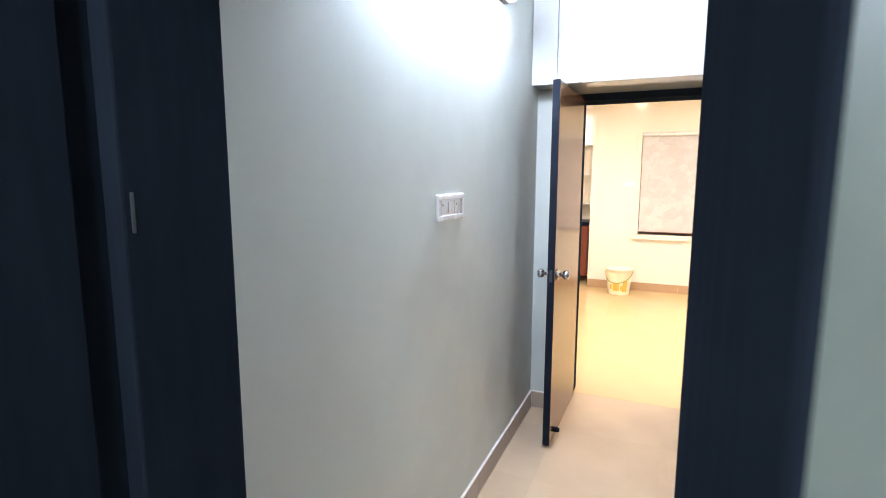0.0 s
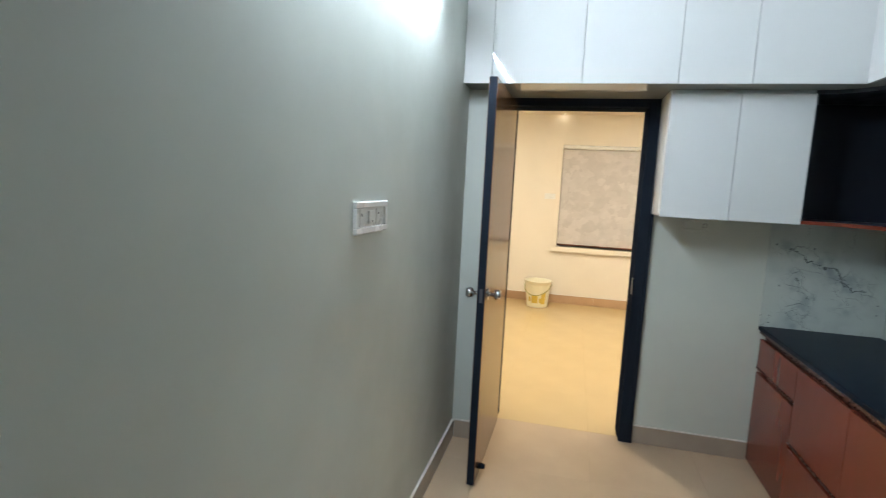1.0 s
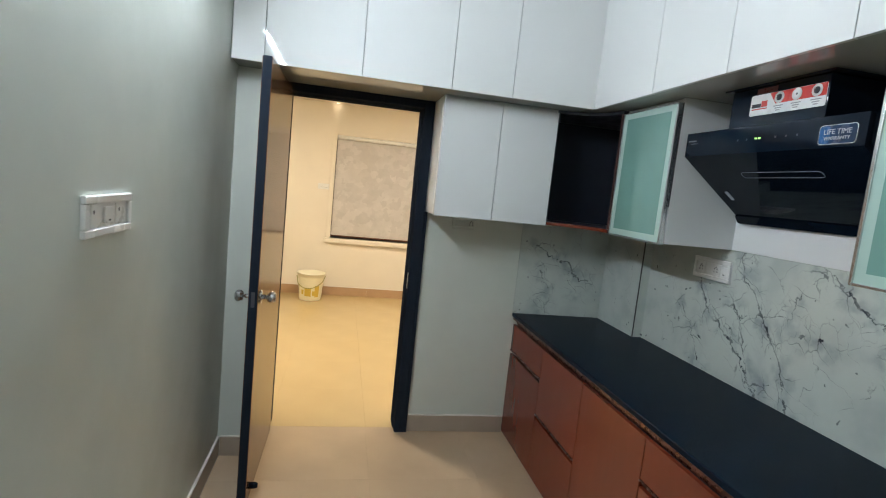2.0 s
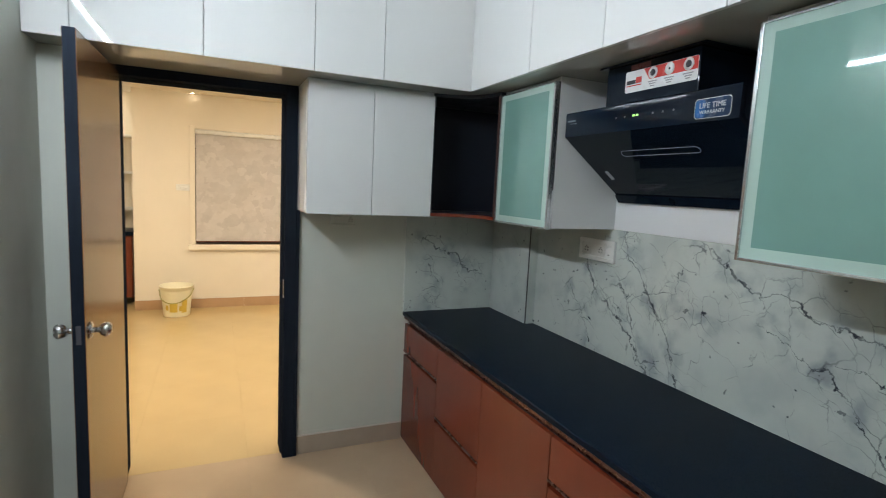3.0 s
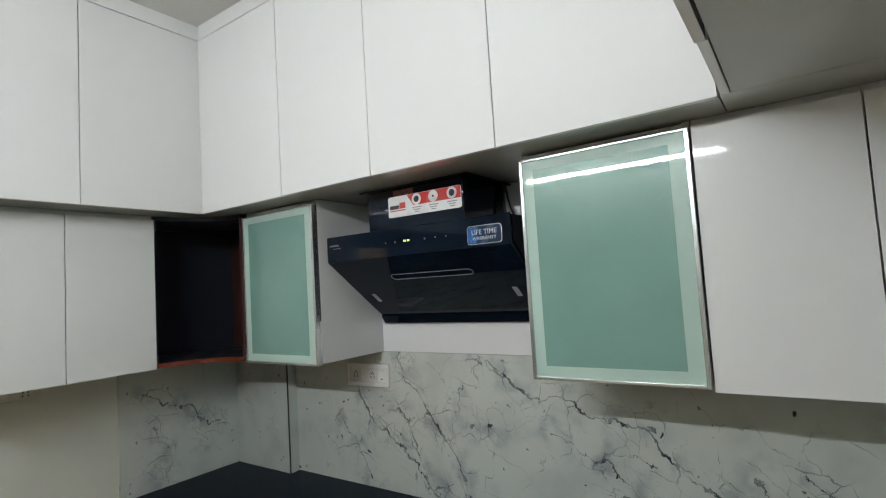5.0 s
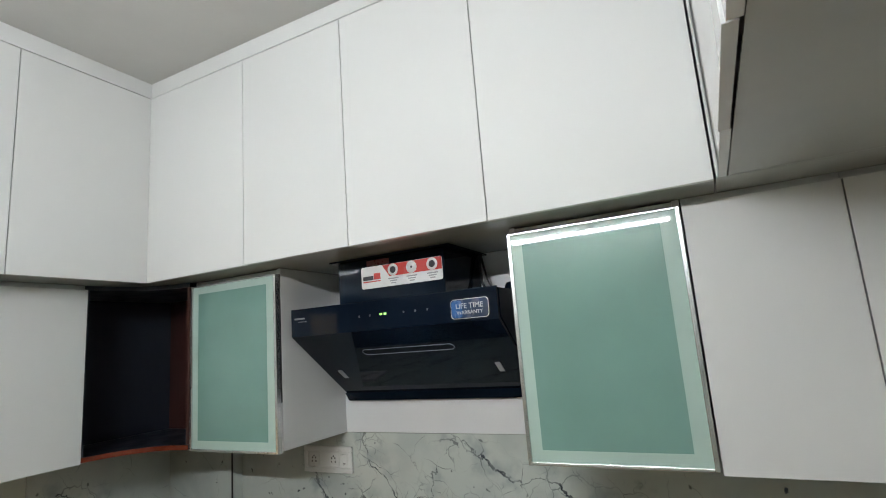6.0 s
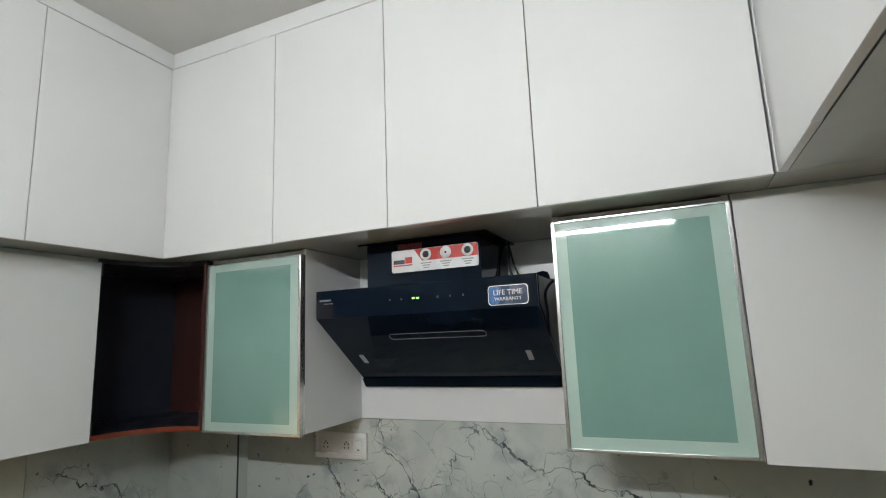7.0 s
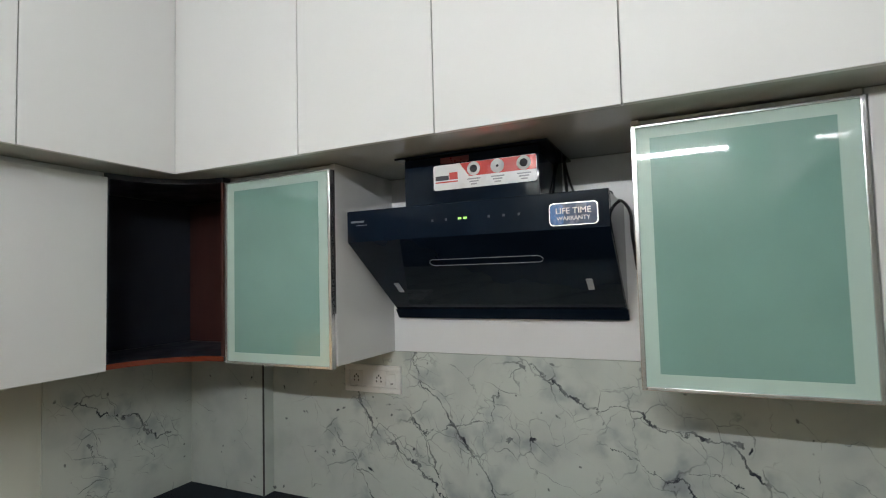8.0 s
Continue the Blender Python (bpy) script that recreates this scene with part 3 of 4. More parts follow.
def back_cabinet():
    t = thing("wall_cabinet", 1.42, -0.17, UB, "white two-door wall cabinet beside the inner doorway", "wall cabinet", "wall cabinets")
    box("carcass", M_CARC, t, 1.087, 1.757, -0.32, -0.001, UB, LB - 0.001, 0.001)
    box("door", M_WHITE, t, 1.086, 1.4205, -0.34, -0.322, UB - 0.003, 2.10, 0.0012)
    box("door", M_WHITE, t, 1.4235, 1.7575, -0.34, -0.322, UB - 0.003, 2.10, 0.0012)
    # loose edge tape, bulging away from the side in waves
    bm = bmesh.new()
    prev = None
    for i in range(41):
        z = UB + 0.01 + 0.61 * i / 40
        w = 0.004 * (math.sin(i * 0.55) + 0.6 * math.sin(i * 0.23 + 1))
        row = [bm.verts.new((x, -0.322 + 0.012 * k + w * k, z)) for x, k in ((1.0862, 0), (1.0845 - abs(w) * 0.6, 1))]
        row += [bm.verts.new(v.co + Vector((-0.0008, 0.0004, 0))) for v in row[::-1]]
        if prev:
            for q in range(4):
                bm.faces.new((prev[q], prev[(q + 1) % 4], row[(q + 1) % 4], row[q]))
        prev = row
    part("edge_tape", bm, M_PLASTIC, t, "loose wavy white edge tape")


def corner_shelf():
    t = thing("corner_shelf", 2.1, -0.25, UB, "open corner shelf of dark reddish wood, empty", "shelf")
    curve = [(1.758, -0.33), (1.84, -0.345), (1.92, -0.385), (1.975, -0.44), (2.008, -0.51), (2.02, -0.585)]
    outline = curve + [(2.344, -0.585), (2.344, -0.46), (2.344, -0.01), (1.758, -0.01)]
    prism("bottom_board", M_SHELF_SHADE, t, outline, "Z", UB, UB + 0.018)
    prism("edge_band", M_RED, t, [(x - 0.0022, y - 0.0022) for x, y in curve] + curve[::-1], "Z", UB, UB + 0.018, 0, "red-brown edge band of the shelf")
    prism("top_board", M_SHELF_SHADE, t, outline, "Z", LB - 0.02, LB - 0.002)
    box("back_panel", M_SHELF_SHADE, t, 1.758, 2.344, -0.01, -0.002, UB + 0.019, LB - 0.021, 0)
    box("back_panel", M_SHELF, t, 2.344, 2.351, -0.585, -0.002, UB + 0.019, LB - 0.021, 0)
    box("side_panel", M_SHELF_SHADE, t, 1.758, 1.77, -0.33, -0.011, UB + 0.019, LB - 0.021, 0)
    box("side_panel", M_SHELF, t, 2.02, 2.343, -0.585, -0.573, UB + 0.019, LB - 0.021, 0)


def glass_cabinet(y0, y1, label):
    """A wall cabinet on the east wall with one aluminium-framed door of green glass."""
    t = thing("glass_cabinet", 2.25, (y0 + y1) / 2, UB, label, "wall cabinet", "glass-door wall cabinets")
    back = W - 0.002
    box("side_panel", M_WHITE, t, 2.05, back, y0 + 0.0005, y0 + 0.0185, UB, LB - 0.001)
    if y1 > -0.6:
        box("side_panel", M_WHITE, t, 2.05, 2.35, y1 - 0.0185, y1 - 0.0005, UB, LB - 0.001)
    else:
        box("side_panel", M_WHITE, t, 2.05, back, y1 - 0.0185, y1 - 0.0005, UB, LB - 0.001)
    box("bottom_panel", M_CARC, t, 2.05, 2.35, y0 + 0.019, y1 - 0.019, UB, UB + 0.018, 0)
    box("top_panel", M_CARC, t, 2.05, 2.35, y0 + 0.019, y1 - 0.019, UT, UT + 0.018, 0)
    d = box("door", M_GLASSB, t, 2.028, 2.034, y0 + 0.008, y1 - 0.008, UB + 0.001, UT - 0.004, 0.0, "green glass door in an aluminium frame")
    box("glass_field", M_GLASS, d, 2.0268, 2.0278, y0 + 0.052, y1 - 0.044, UB + 0.034, UT - 0.034, 0.0, "deep green glass field")
    # black strip added for the dark gap between door and side panel
    box("gasket", M_CABLE, d, 2.0445, 2.0496, y0 + 0.001, y0 + 0.012, UB + 0.17, UT, 0, "black strip in the gap behind the door's edge")
    f = 0.011
    a, b, lo, hi = y0 + 0.001, y1 - 0.001, UB - 0.006, UT
    box("frame_rail", M_ALU, d, 2.022, 2.044, a + f, b - f, hi - 0.006, hi, 0.0015)
    box("frame_rail", M_ALU, d, 2.022, 2.044, a + f, b - f, lo, lo + 0.009, 0.0015)
    box("frame_stile", M_ALU, d, 2.022, 2.044, a, a + f, lo, hi, 0.0015)
    box("frame_stile", M_ALU, d, 2.022, 2.044, b - f, b, lo, hi, 0.0015)
    return t


def white_cabinet(y0, y1):
    t = thing("wall_cabinet", 2.25, (y0 + y1) / 2, UB, "white gloss handleless wall cabinet beside the glass door", "wall cabinet", "wall cabinets")
    box("carcass", M_CARC, t, 2.052, W - 0.002, y0 + 0.0006, y1 - 0.0006, UB - 0.012, LB - 0.001, 0)
    box("door", M_WHITE, t, 2.032, 2.05, y0 + 0.0016, y1 - 0.0016, UB - 0.015, UT + 0.004, 0.0012)


back_cabinet()
corner_shelf()
glass_cabinet(-1.061, -0.588, "white wall cabinet with a green glass door in an aluminium frame")
glass_cabinet(-2.458, -1.985, "wide green glass-door wall cabinet hung beside the black hood")
white_cabinet(-2.8, -2.4605)
white_cabinet(S + 0.003, -2.8005)

# ---- splashback and worktop ----
def east_splashback():
    """One sheet of marble, its veins laid out stretch by stretch along the wall."""
    x = W - 0.008
    cuts = [-0.4385] + [x - a for a in SLABS[1:-1]] + [S + 0.002]
    bm = bmesh.new()
    rows = []
    for y in cuts:
        rows.append([bm.verts.new((xx, y, z)) for xx, z in ((x, CT), (x, UB - 0.001), (W - 0.0005, UB - 0.001), (W - 0.0005, CT))])
    for k, (p, q) in enumerate(zip(rows[:-1], rows[1:])):
        for e in range(4):
            bm.faces.new((p[e], p[(e + 1) % 4], q[(e + 1) % 4], q[e])).material_index = k
    bm.faces.new(rows[0])
    bm.faces.new(rows[-1][::-1]).material_index = len(rows) - 2
    ob = part("splashback_east", bm, M_MARBLES[0])
    for m in M_MARBLES[1:]:
        ob.data.materials.append(m)
    return ob


structure(east_splashback(), "white marble splashback with dark branching veins", "splashback")
structure(boxes("splashback_pier", M_MARBLE, None, [(2.353, 2.3605, -0.4375, -0.0085, CT, UB - 0.001), (2.3595, W - 0.0085, -0.445, -0.4375, CT, UB - 0.001)]), "white veined marble cladding round the corner pier", "splashback")
structure(boxes("corner_joint", M_SLOT, None, [(2.3545, 2.3592, -0.444, -0.4378, CT, UB - 0.001)]), "dark open joint between the marble slabs of the pier", "trim")
structure(boxes("splashback_north", M_MARBLE, None, [(1.742, 2.3525, -0.008, -0.0005, CT, UB - 0.001)]), "white marble splashback with dark veins", "splashback")

structure(boxes("backing_panel", M_PANEL, None, [(W - 0.006, W - 0.0005, -1.9845, -1.0615, UB + 0.001, LB - 0.002)]), "plain white panel on the wall behind the hood", "wall panel")

counter = thing("worktop", 2.05, -1.5, CT, "black granite worktop with a polished straight edge", "worktop")
prism("front_edge", M_GRANITE, counter, [(1.742, CT - 0.004), (1.7445, CT - 0.0005), (1.7485, CT), (1.775, CT), (1.775, CT - 0.025), (1.7445, CT - 0.025), (1.742, CT - 0.022)], "Y", S + 0.002, -0.0005, 0, "polished front edge")
prism("slab", M_GRANITE, counter, [(1.7752, -0.0005), (1.7752, S + 0.002), (W - 0.0005, S + 0.002), (W - 0.0005, -0.446), (2.3525, -0.446), (2.3525, -0.0005)], "Z", CT - 0.025, CT, 0.0)


def base_unit(y0, y1, splits, label):
    """A floor unit under the worktop; splits: heights of the handle grooves between its fronts."""
    t = thing("base_cabinet", 2.05, (y0 + y1) / 2, 0, label, "base cabinet", "base cabinets")
    box("carcass", M_SHELF, t, 1.79, 2.32, y0 + 0.0006, y1 - 0.0006, 0.0, CT - 0.0255, 0)
    tops = [CT - 0.075] + splits
    for i, top in enumerate(tops):
        low = splits[i] + 0.03 if i < len(splits) else 0.012
        box("drawer_front", M_RED, t, 1.757, 1.777, y0 + 0.0016, y1 - 0.0016, low, top, 0.0015)
        if i < len(splits):
            prism("handle_profile", M_GOLA, t, [(1.752, low - 0.001), (1.788, low - 0.001), (1.788, splits[i] + 0.002), (1.782, splits[i] + 0.002), (1.782, low - 0.008), (1.752, low - 0.008)], "Y", y0 + 0.002, y1 - 0.002, 0, "bronze recessed handle profile")
    prism("top_profile", M_GOLA, t, [(1.750, CT - 0.0265), (1.789, CT - 0.0265), (1.789, CT - 0.073), (1.783, CT - 0.073), (1.783, CT - 0.042), (1.750, CT - 0.042)], "Y", y0 + 0.002, y1 - 0.002, 0, "bronze recessed handle profile")


base_unit(-0.535, -0.004, [0.557], "red-brown laminate base cabinet with one drawer over a tall front")
base_unit(-1.036, -0.5355, [0.347], "red-brown laminate base cabinet with two deep drawers")
base_unit(-1.561, -1.0365, [], "red-brown laminate base cabinet with one full-height front")
base_unit(-2.15, -1.5615, [0.565, 0.3], "red-brown laminate base cabinet with three drawers")
base_unit(S + 0.003, -2.1505, [], "red-brown laminate base cabinet with one full-height front")


# ---- hood ----
def hood():
    y0, y1 = -1.924, -1.099
    t = thing("range_hood", 2.25, -1.51, 1.59, "black slanted kitchen hood with stickers, hung on the wall", "range hood")
    prism("body", M_BLACK, t, [(2.078, 1.950), (2.078, 1.862), (2.385, 1.615), (W - 0.008, 1.615), (W - 0.008, 1.950)], "Y", y0, y1, 0.003)
    # sloping glass front and its lower lip
    prism("front_panel", M_BLACK, t, [(2.062, 1.950)] + [(2.066 - 0.004 * math.cos(radians(18 * i)), 1.950 + 0.004 * math.sin(radians(18 * i))) for i in range(1, 6)] + [(2.074, 1.954), (2.074, 1.858), (2.388, 1.617), (2.383, 1.610), (2.062, 1.853)], "Y", y0 + 0.001, y1 - 0.001, 0.0)
    prism("lower_lip", M_BLACK, t, [(2.366, 1.617), (W - 0.009, 1.617), (W - 0.009, 1.582), (2.392, 1.582)], "Y", y0 - 0.004, y1 + 0.004, 0.002)
    box("chimney", M_BLACK, t, 2.105, W - 0.008, -1.731, -1.294, 1.954, LB - 0.012, 0.002)
    box("flange", M_BLACK, t, 2.085, W - 0.008, -1.762, -1.268, LB - 0.011, LB - 0.005, 0.001)
    # the long slot on the slope
    n = Vector((-0.2430, 0, -0.3173)).normalized()

    def slope(s, y):
        a = Vector((2.062, y, 1.853))
        b = Vector((2.383, y, 1.610))
        return a + (b - a) * s

    bm = bmesh.new()
    c = slope(0.30, -1.535)
    along = Vector((0, 1, 0))
    down = (slope(1, 0) - slope(0, 0)).normalized()
    k = 14
    loops = []
    for hw, hh, lift in ((0.185, 0.016, 0.0004), (0.185, 0.016, 0.0025), (0.1836, 0.0146, 0.0025), (0.1836, 0.0146, 0.0002)):
        ring = []
        for i in range(2 * k):
            a = math.pi * (i % k) / (k - 1) + (0 if i < k else math.pi)
            cx = (hw - hh) * (1 if i < k else -1)
            p = c + along * (cx + hh * math.sin(a)) + down * (hh * math.cos(a)) + n * lift
            ring.append(bm.verts.new(p))
        loops.append(ring)
    for r0, r1 in zip(loops[:-1], loops[1:]):
        for i in range(2 * k):
            bm.faces.new((r0[i], r0[(i + 1) % (2 * k)], r1[(i + 1) % (2 * k)], r1[i]))
    part("slot_rim", bm, M_RIM, t, "steel rim of the suction slot")
    for y in (-1.174, -1.834):
        bm = bmesh.new()
        p, q = slope(0.56, y), slope(0.69, y)
        for d, w in ((0.0004, 0.009),):
            vs = [bm.verts.new(v) for v in (p - along * w + n * d, p + along * w + n * d, q + along * w + n * d, q - along * w + n * d)]
            f = bm.faces.new(vs)
            ex = bmesh.ops.extrude_face_region(bm, geom=[f])
            bmesh.ops.translate(bm, vec=n * 0.003, verts=[e for e in ex["geom"] if isinstance(e, bmesh.types.BMVert)])
        part("lamp_lens", bm, M_GREY, t, "small grey lamp lens")
    # control strip
    x = 2.0615
    display(t, x)
    bars = [(-1.14, 0.05, 1.918, 0.006), (-1.155, 0.04, 1.906, 0.002)]
    for y, w, z, h in bars:
        box("name_bar", M_NAME, t, x - 0.0005, x + 0.0005, y - w / 2, y + w / 2, z - h / 2, z + h / 2, 0)
    stickers(t)
    cable("power_cable", t, [(2.385, -1.745, 2.11), (2.365, -1.752, 2.03), (2.37, -1.76, 1.985), (2.38, -1.80, 1.957), (2.36, -1.88, 1.96), (2.30, -1.945, 1.93), (2.31, -1.955, 1.84), (2.35, -1.962, 1.74)], 0.005, M_CABLE)
    cable("power_cable", t, [(2.40, -1.742, 2.11), (2.39, -1.765, 2.02), (2.395, -1.79, 1.958)], 0.004, M_CABLE)
    lathe("cable_gland", M_BLACK, t, [(0.0, 1.99), (0.02, 1.985), (0.026, 1.97), (0.026, 1.951)], (2.33, -1.88, 0))


def display(t, x):
    for i in range(4):
        y = -1.497 - i * 0.006 - (0.005 if i > 1 else 0)
        box("display_digit", M_LED, t, x - 0.0008, x + 0.0004, y - 0.0017, y + 0.0017, 1.901, 1.9075, 0, "green display digit")
    for i in range(7):
        y = -1.41 - i * 0.045
        if abs(y + 1.52) > 0.04:
            box("touch_mark", M_DIM, t, x - 0.0004, x + 0.0004, y - 0.003, y + 0.003, 1.9, 1.907, 0)


def rounded(y0, y1, z0, z1, r):
    """A rectangle's outline with round corners, as (y, z)."""
    pts = []
    for cy, cz, a0 in ((y1 - r, z1 - r, 0), (y0 + r, z1 - r, 90), (y0 + r, z0 + r, 180), (y1 - r, z0 + r, 270)):
        for i in range(6):
            a = radians(a0 + 18 * i)
            pts.append((cy + r * math.cos(a), cz + r * math.sin(a)))
    return pts


def stickers(t):
    x = 2.105
    st = prism("sticker", M_STICKW, t, rounded(-1.725, -1.397, 2.0, 2.078, 0.008), "X", x - 0.0012, x - 0.0002, 0, "white and red product sticker")
    prism("red_band", M_STICKR, st, [(-1.724, 2.077), (-1.487, 2.077), (-1.517, 2.035), (-1.724, 2.035)], "X", x - 0.0018, x - 0.0013)
    for y in (-1.532, -1.607, -1.687):
        lathe("icon_disc", M_STICKW, st, [(0.0, x - 0.0026), (0.021, x - 0.0026), (0.021, x - 0.0019)], (0, y, 2.056), "X", 20)
        lathe("icon", M_INK, st, [(0.0, x - 0.0032), (0.012 if y != -1.607 else 0.004, x - 0.0032), (0.012 if y != -1.607 else 0.004, x - 0.0027)], (0, y, 2.056), "X", 14)
        for i, w in enumerate((0.042, 0.03, 0.02)):
            box("print_bar", M_GREY, st, x - 0.0018, x - 0.0013, y - w / 2, y + w / 2, 2.024 - i * 0.008, 2.028 - i * 0.008, 0)
    box("logo_bar", M_INK, st, x - 0.0018, x - 0.0013, -1.449, -1.405, 2.030, 2.044, 0)
    box("logo_bar", M_STICKR, st, x - 0.0018, x - 0.0013, -1.479, -1.451, 2.030, 2.052, 0)
    box("logo_bar", M_STICKR, st, x - 0.0018, x - 0.0013, -1.479, -1.405, 2.022, 2.026, 0)
    # red reflection above the sticker, drawn as a thin coloured strip
    box("red_tape", M_REFLECT, t, x - 0.0012, x - 0.0002, -1.517, -1.422, 2.081, 2.100, 0, "red reflection on the chimney, put in as a coloured strip")
    x = 2.062
    s2 = prism("round_sticker", M_ALU, t, rounded(-1.895, -1.765, 1.862, 1.924, 0.012), "X", x - 0.0012, x - 0.0002, 0, "blue warranty sticker with a silver rim")
    prism("blue_field", M_STICKB, s2, rounded(-1.8925, -1.7675, 1.8645, 1.9215, 0.0105), "X", x - 0.0018, x - 0.0013)
    prism("blue_glow", M_BLUE, s2, rounded(-1.805, -1.7685, 1.866, 1.92, 0.01), "X", x - 0.0021, x - 0.0019)
    for text, size, z in (("LIFE TIME", 0.023, 1.901), ("WARRANTY", 0.016, 1.881)):
        m = Matrix.Translation((x - 0.0026, -1.83, z)) @ Matrix(((0, 0, -1, 0), (-1, 0, 0, 0), (0, 1, 0, 0), (0, 0, 0, 1)))
        lettering("lettering", text, size, m, M_LETTER, s2)


hood()


# ---- switches and sockets ----
def plate(name, centre, wide, high, wall, label, modules):
    """A modular plate; wall: 'x+' faces +x, 'x-' faces -x, 'y-' faces -y. modules: (offset, width, kind)."""
    cx, cy, cz = centre
    t = thing(name, cx, cy, cz, label, "switch plate" if "switch" in name else "socket")

    def b(nm, m, u0, u1, v0, v1, d0, d1, bev=0.001, label=""):
        if wall == "x+":
            return box(nm, m, t, cx + d0, cx + d1, cy + u0, cy + u1, cz + v0, cz + v1, bev, label)
        if wall == "x-":
            return box(nm, m, t, cx - d1, cx - d0, cy + u0, cy + u1, cz + v0, cz + v1, bev, label)
        return box(nm, m, t, cx + u0, cx + u1, cy - d1, cy - d0, cz + v0, cz + v1, bev, label)

    w, h = wide / 2, high / 2
    r = high * 0.2
    b("back_plate", M_PLASTIC, -w + 0.002, w - 0.002, -h + 0.002, h - 0.002, 0.0, 0.005)
    b("rim", M_PLASTIC, -w, w, h - r, h, 0.0, 0.013, 0.003)
    b("rim", M_PLASTIC, -w, w, -h, -h + r, 0.0, 0.013, 0.003)
    b("rim", M_PLASTIC, -w, -w + r, -h + r, h - r, 0.0, 0.013, 0.003)
    b("rim", M_PLASTIC, w - r, w, -h + r, h - r, 0.0, 0.013, 0.003)
    for off, mw, kind in modules:
        k = 0.72 if kind == "rocker" else 1.0
        b("module", M_PLASTIC, off - mw / 2, off + mw / 2, (-h + r + 0.002) * k, (h - r - 0.002) * k, 0.004, 0.011 if kind == "rocker" else 0.0075, 0.002)
        if kind == "rocker":
            b("rocker_mark", M_SLOT, off - 0.005, off + 0.005, (-h + r) * k + 0.006, (-h + r) * k + 0.010, 0.0108, 0.0113, 0)
        if kind == "socket":
            for du, dv in ((0, 0.013), (-0.01, -0.009), (0.01, -0.009), (-0.0085, 0.005), (0.0085, 0.005)):
                b("pin_hole", M_SLOT, off + du - 0.0028, off + du + 0.0028, dv - 0.0035, dv + 0.0035, 0.0073, 0.0079, 0)
        if kind == "dot":
            b("indicator", M_SLOT, off - 0.003, off + 0.003, 0.005, 0.014, 0.0073, 0.0079, 0)
    return t


plate("switch_plate", (0.0, -1.78, 1.452), 0.262, 0.1, "x+", "white modular switch plate on the grey wall", [(0.062, 0.04, "dot"), (0.0, 0.05, "rocker"), (-0.078, 0.03, "dot")])
plate("wall_socket", (W - 0.008, -0.9625, 1.342), 0.256, 0.106, "x-", "white double socket plate on the marble", [(0.0765, 0.06, "socket"), (-0.028, 0.06, "socket"), (-0.088, 0.036, "rocker")])
old_socket = plate("wall_socket", (1.345, 0.0, 1.398), 0.15, 0.075, "y-", "socket plate in the same grey as the wall", [(0.049, 0.036, "socket"), (-0.03, 0.05, "blank")])
# plate and modules take the wall's grey instead of white plastic
for ob in old_socket.children:
    if ob.data.materials[0] == M_PLASTIC:
        ob.data.materials[0] = M_PAINT
plate("wall_switch", (0.318, RN, 1.47), 0.15, 0.075, "y-", "cream switch plate on the far wall", [(-0.03, 0.03, "rocker"), (0.03, 0.03, "rocker")])


# ---- next room ----
def window():
    t = structure(thing("window_1", 1.02, RN, 0.8, "window with cream frame and a lowered grey roller blind", "window"), "", "")
    box("window_frame", M_CREAM, t, 0.39, 0.45, RN - 0.025, RN + 0.1, 0.79, 2.2, 0.003)
    box("window_frame", M_CREAM, t, 1.60, 1.66, RN - 0.025, RN + 0.1, 0.79, 2.2, 0.003)
    box("window_frame", M_CREAM, t, 0.45, 1.60, RN - 0.025, RN + 0.1, 2.165, 2.2, 0.003)
    box("window_sill", M_CREAM, t, 0.37, 1.68, RN - 0.05, RN + 0.1, 0.725, 0.79, 0.004)
    bl = thing("roller_blind", 1.02, RN - 0.02, 0.82, "grey patterned roller blind drawn down in the window", "blind")
    box("cloth", M_BLIND, bl, 0.458, 1.594, RN - 0.012, RN - 0.008, 0.832, 2.12, 0)
    box("bottom_bar", M_GOLA, bl, 0.458, 1.594, RN - 0.018, RN - 0.003, 0.815, 0.832, 0.002, "dark bottom bar")
    bm = bmesh.new()
    add_tube(bm, (0.455, RN - 0.035, 2.137), (1.597, RN - 0.035, 2.137), 0.026, seg=20)
    part("roller", bm, M_PLASTIC, bl, "pale roller cassette", True)
    structure(box("backdrop", M_SLOT, None, 0.2, 1.9, RN + 0.13, RN + 0.14, 0.6, 2.4, 0), "dark night outside the window", "backdrop")


def bucket():
    x, y = 0.258, 3.62
    t = thing("bucket", x, y, 0, "cream plastic paint bucket with yellow print on the tiles", "bucket")
    lathe("body", M_BUCKET, t, [(0.0, 0.0), (0.135, 0.0), (0.138, 0.01), (0.165, 0.30), (0.168, 0.31), (0.176, 0.315), (0.176, 0.335), (0.182, 0.34), (0.182, 0.352), (0.168, 0.352), (0.135, 0.015), (0.0, 0.012)], (x, y, 0), seg=36)
    for a, w, z0, z1 in ((-100, 16, 0.06, 0.17), (-70, 8, 0.07, 0.13), (-128, 7, 0.08, 0.14), (-55, 12, 0.05, 0.2)):
        bm = bmesh.new()
        prev = None
        for i in range(7):
            q = radians(a + w * (i / 6 - 0.5) * 2)
            row = []
            for z in (z0, z1):
                r = 0.138 + 0.027 * z / 0.3 + 0.0012
                row.append(bm.verts.new((x + r * math.cos(q), y + r * math.sin(q), z)))
            if prev:
                bm.faces.new((prev[0], row[0], row[1], prev[1]))
            prev = row
        part("label_print", bm, M_PRINT, t, "yellow printed patch")
    cable("handle", t, [(x - 0.18, y, 0.30), (x - 0.13, y - 0.135, 0.20), (x, y - 0.19, 0.175), (x + 0.13, y - 0.135, 0.235), (x + 0.18, y, 0.31)], 0.006, M_HANDLE)


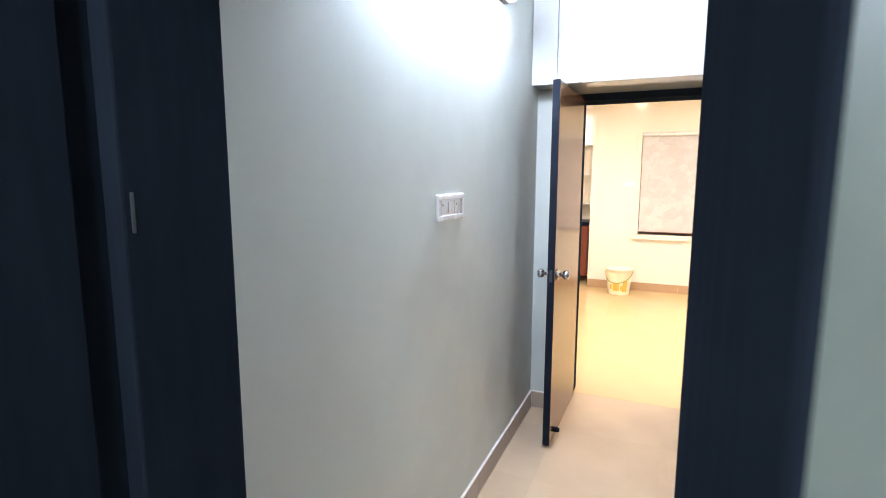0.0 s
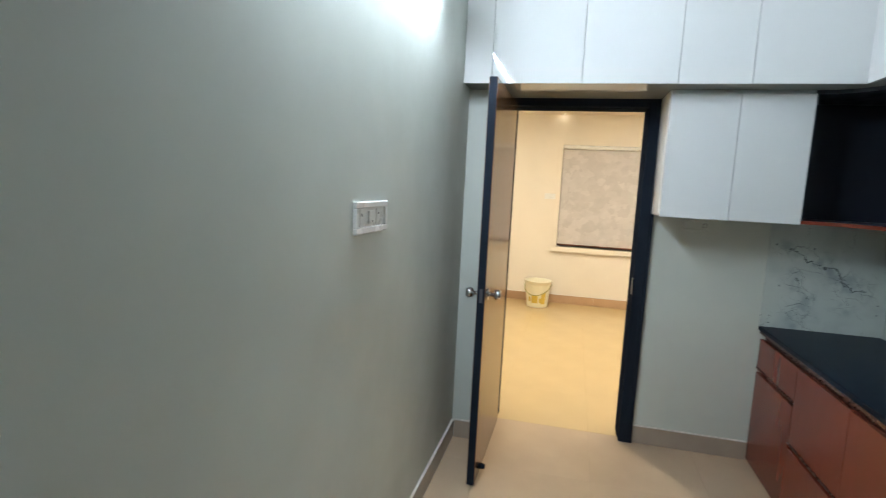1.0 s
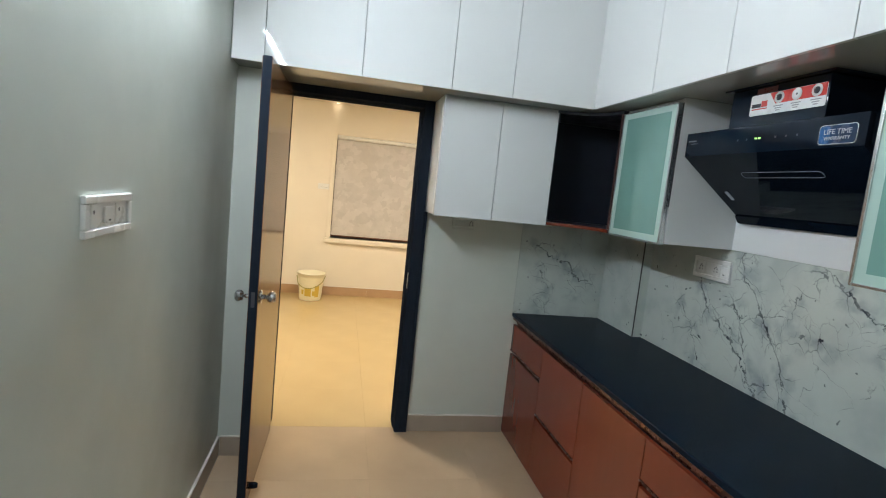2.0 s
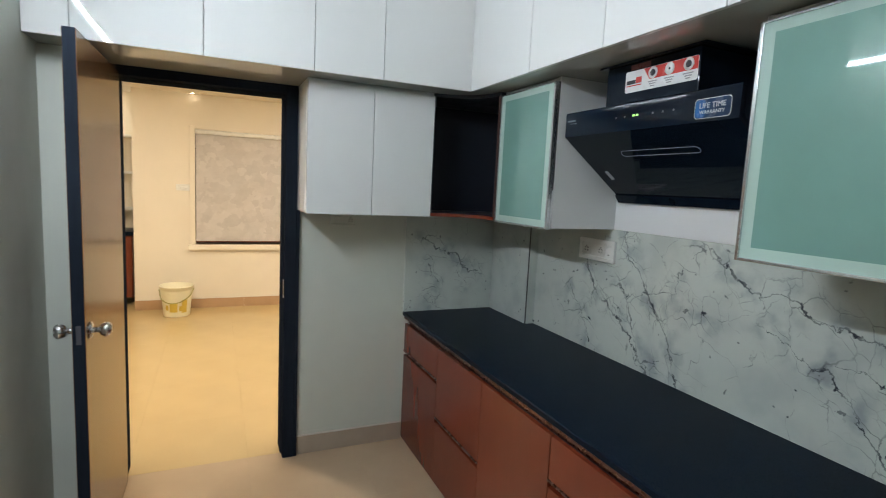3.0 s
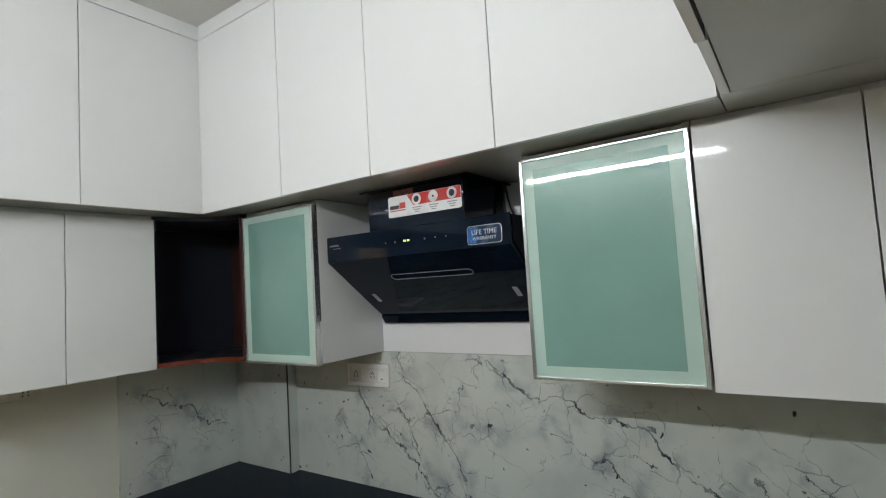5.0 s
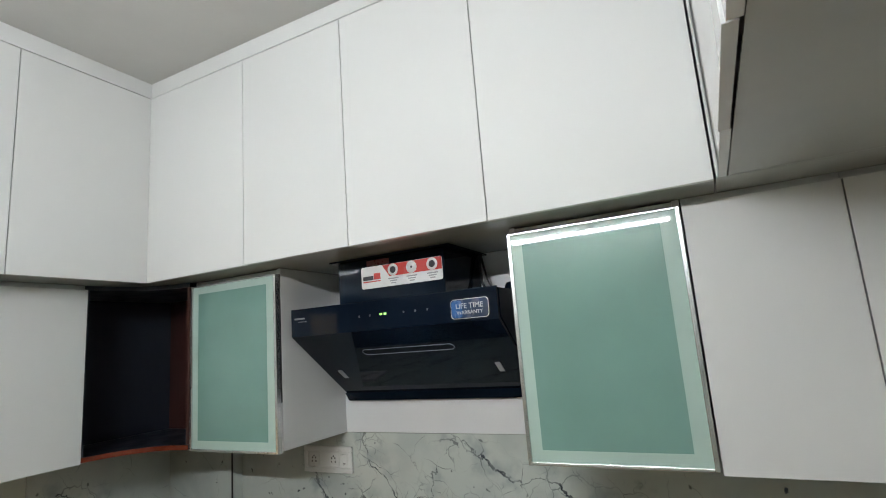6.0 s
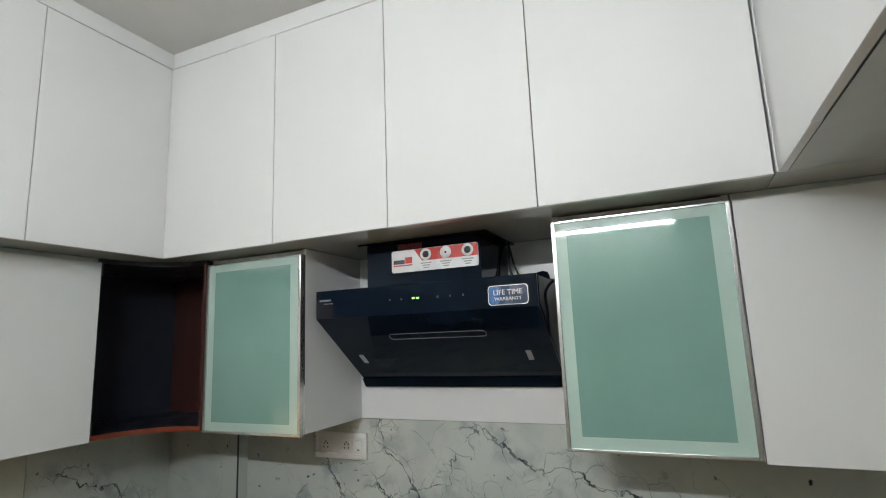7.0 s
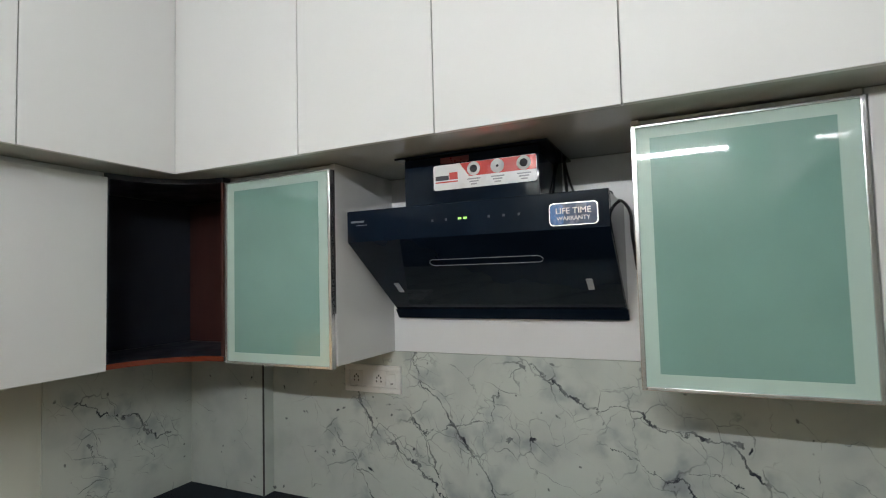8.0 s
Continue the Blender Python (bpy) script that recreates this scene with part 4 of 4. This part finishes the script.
def side_unit():
    t = thing("side_unit", -0.7, 4.5, 0, "brown drawer unit with black top and lit shelves in the recess", "cabinet")
    box("base", M_RED, t, -1.2, -0.25, 4.2, 4.74, 0.1, 0.86, 0.003)
    box("worktop", M_GRANITE, t, -1.22, -0.22, 4.16, 4.74, 0.862, 0.91, 0.003)
    for z in (1.15, 1.6, 2.05):
        box("shelf", M_PLASTIC, t, -1.2, -0.25, 4.5, 4.74, z, z + 0.03, 0.002)
    box("drawer_front", M_RED, t, -1.19, -0.26, 4.18, 4.199, 0.5, 0.85, 0.002)
    box("drawer_front", M_RED, t, -1.19, -0.26, 4.18, 4.199, 0.11, 0.49, 0.002)


window()
bucket()
side_unit()


# ---- skirting ----
def skirting(name, runs, label, high=0.1, out=0.012, tile=M_SKIRT):
    s = structure(thing(name, runs[0][0], runs[0][1], 0, label, "skirting"), "", "")
    for x0, y0, x1, y1, nx, ny in runs:
        length = math.hypot(x1 - x0, y1 - y0)
        k = max(1, round(length / 0.6))
        for i in range(k):
            a, b = i / k, (i + 1) / k
            xa, ya, xb, yb = x0 + (x1 - x0) * a, y0 + (y1 - y0) * a, x0 + (x1 - x0) * b, y0 + (y1 - y0) * b
            g = 0.0008
            if nx:
                box("skirting_tile", tile, s, min(xa, xa + nx * out), max(xa, xa + nx * out), min(ya, yb) + g, max(ya, yb) - g, 0, high - 0.006, 0.001)
                box("cap", M_SKIRTCAP, s, min(xa, xa + nx * out), max(xa, xa + nx * out), min(ya, yb), max(ya, yb), high - 0.0055, high, 0)
            else:
                box("skirting_tile", tile, s, min(xa, xb) + g, max(xa, xb) - g, min(ya, ya + ny * out), max(ya, ya + ny * out), 0, high - 0.006, 0.001)
                box("cap", M_SKIRTCAP, s, min(xa, xb), max(xa, xb), min(ya, ya + ny * out), max(ya, ya + ny * out), high - 0.0055, high, 0)


skirting("skirting_kitchen", [(0.0, S, 0.0, -0.321, 1, 0), (0.013, -0.308, 0.165, -0.308, 0, -1), (1.1025, 0.0, 1.756, 0.0, 0, -1)], "beige tile skirting with a pale top edge", 0.115)
skirting("skirting_room", [(-0.2, RN, 3.4, RN, 0, -1)], "beige tile skirting along the cream wall", 0.12, 0.012, M_SKIRT2)


# ---- floor tiles ----
def tiles(x0, x1, y0, y1, size, material):
    me = None
    nx, ny = math.ceil((x1 - x0) / size), math.ceil((y1 - y0) / size)
    for i in range(nx):
        for j in range(ny):
            if me is None:
                bm = bmesh.new()
                add_box(bm, 0.0002, size - 0.0002, 0.0002, size - 0.0002, -0.012, 0.0, 0.0001)
                first = part("floor_tile", bm, material, floor)
                me = first.data
                o = first
            else:
                o = new("floor_tile", me)
                o.parent = floor
            o.location = (x0 + i * size, y0 + j * size, 0)


tiles(-1.6, 3.6, -6.05, 0.04, 0.609, M_TILE)
tiles(-1.6, 3.6, 0.0415, 4.9, 0.61, M_TILE2)
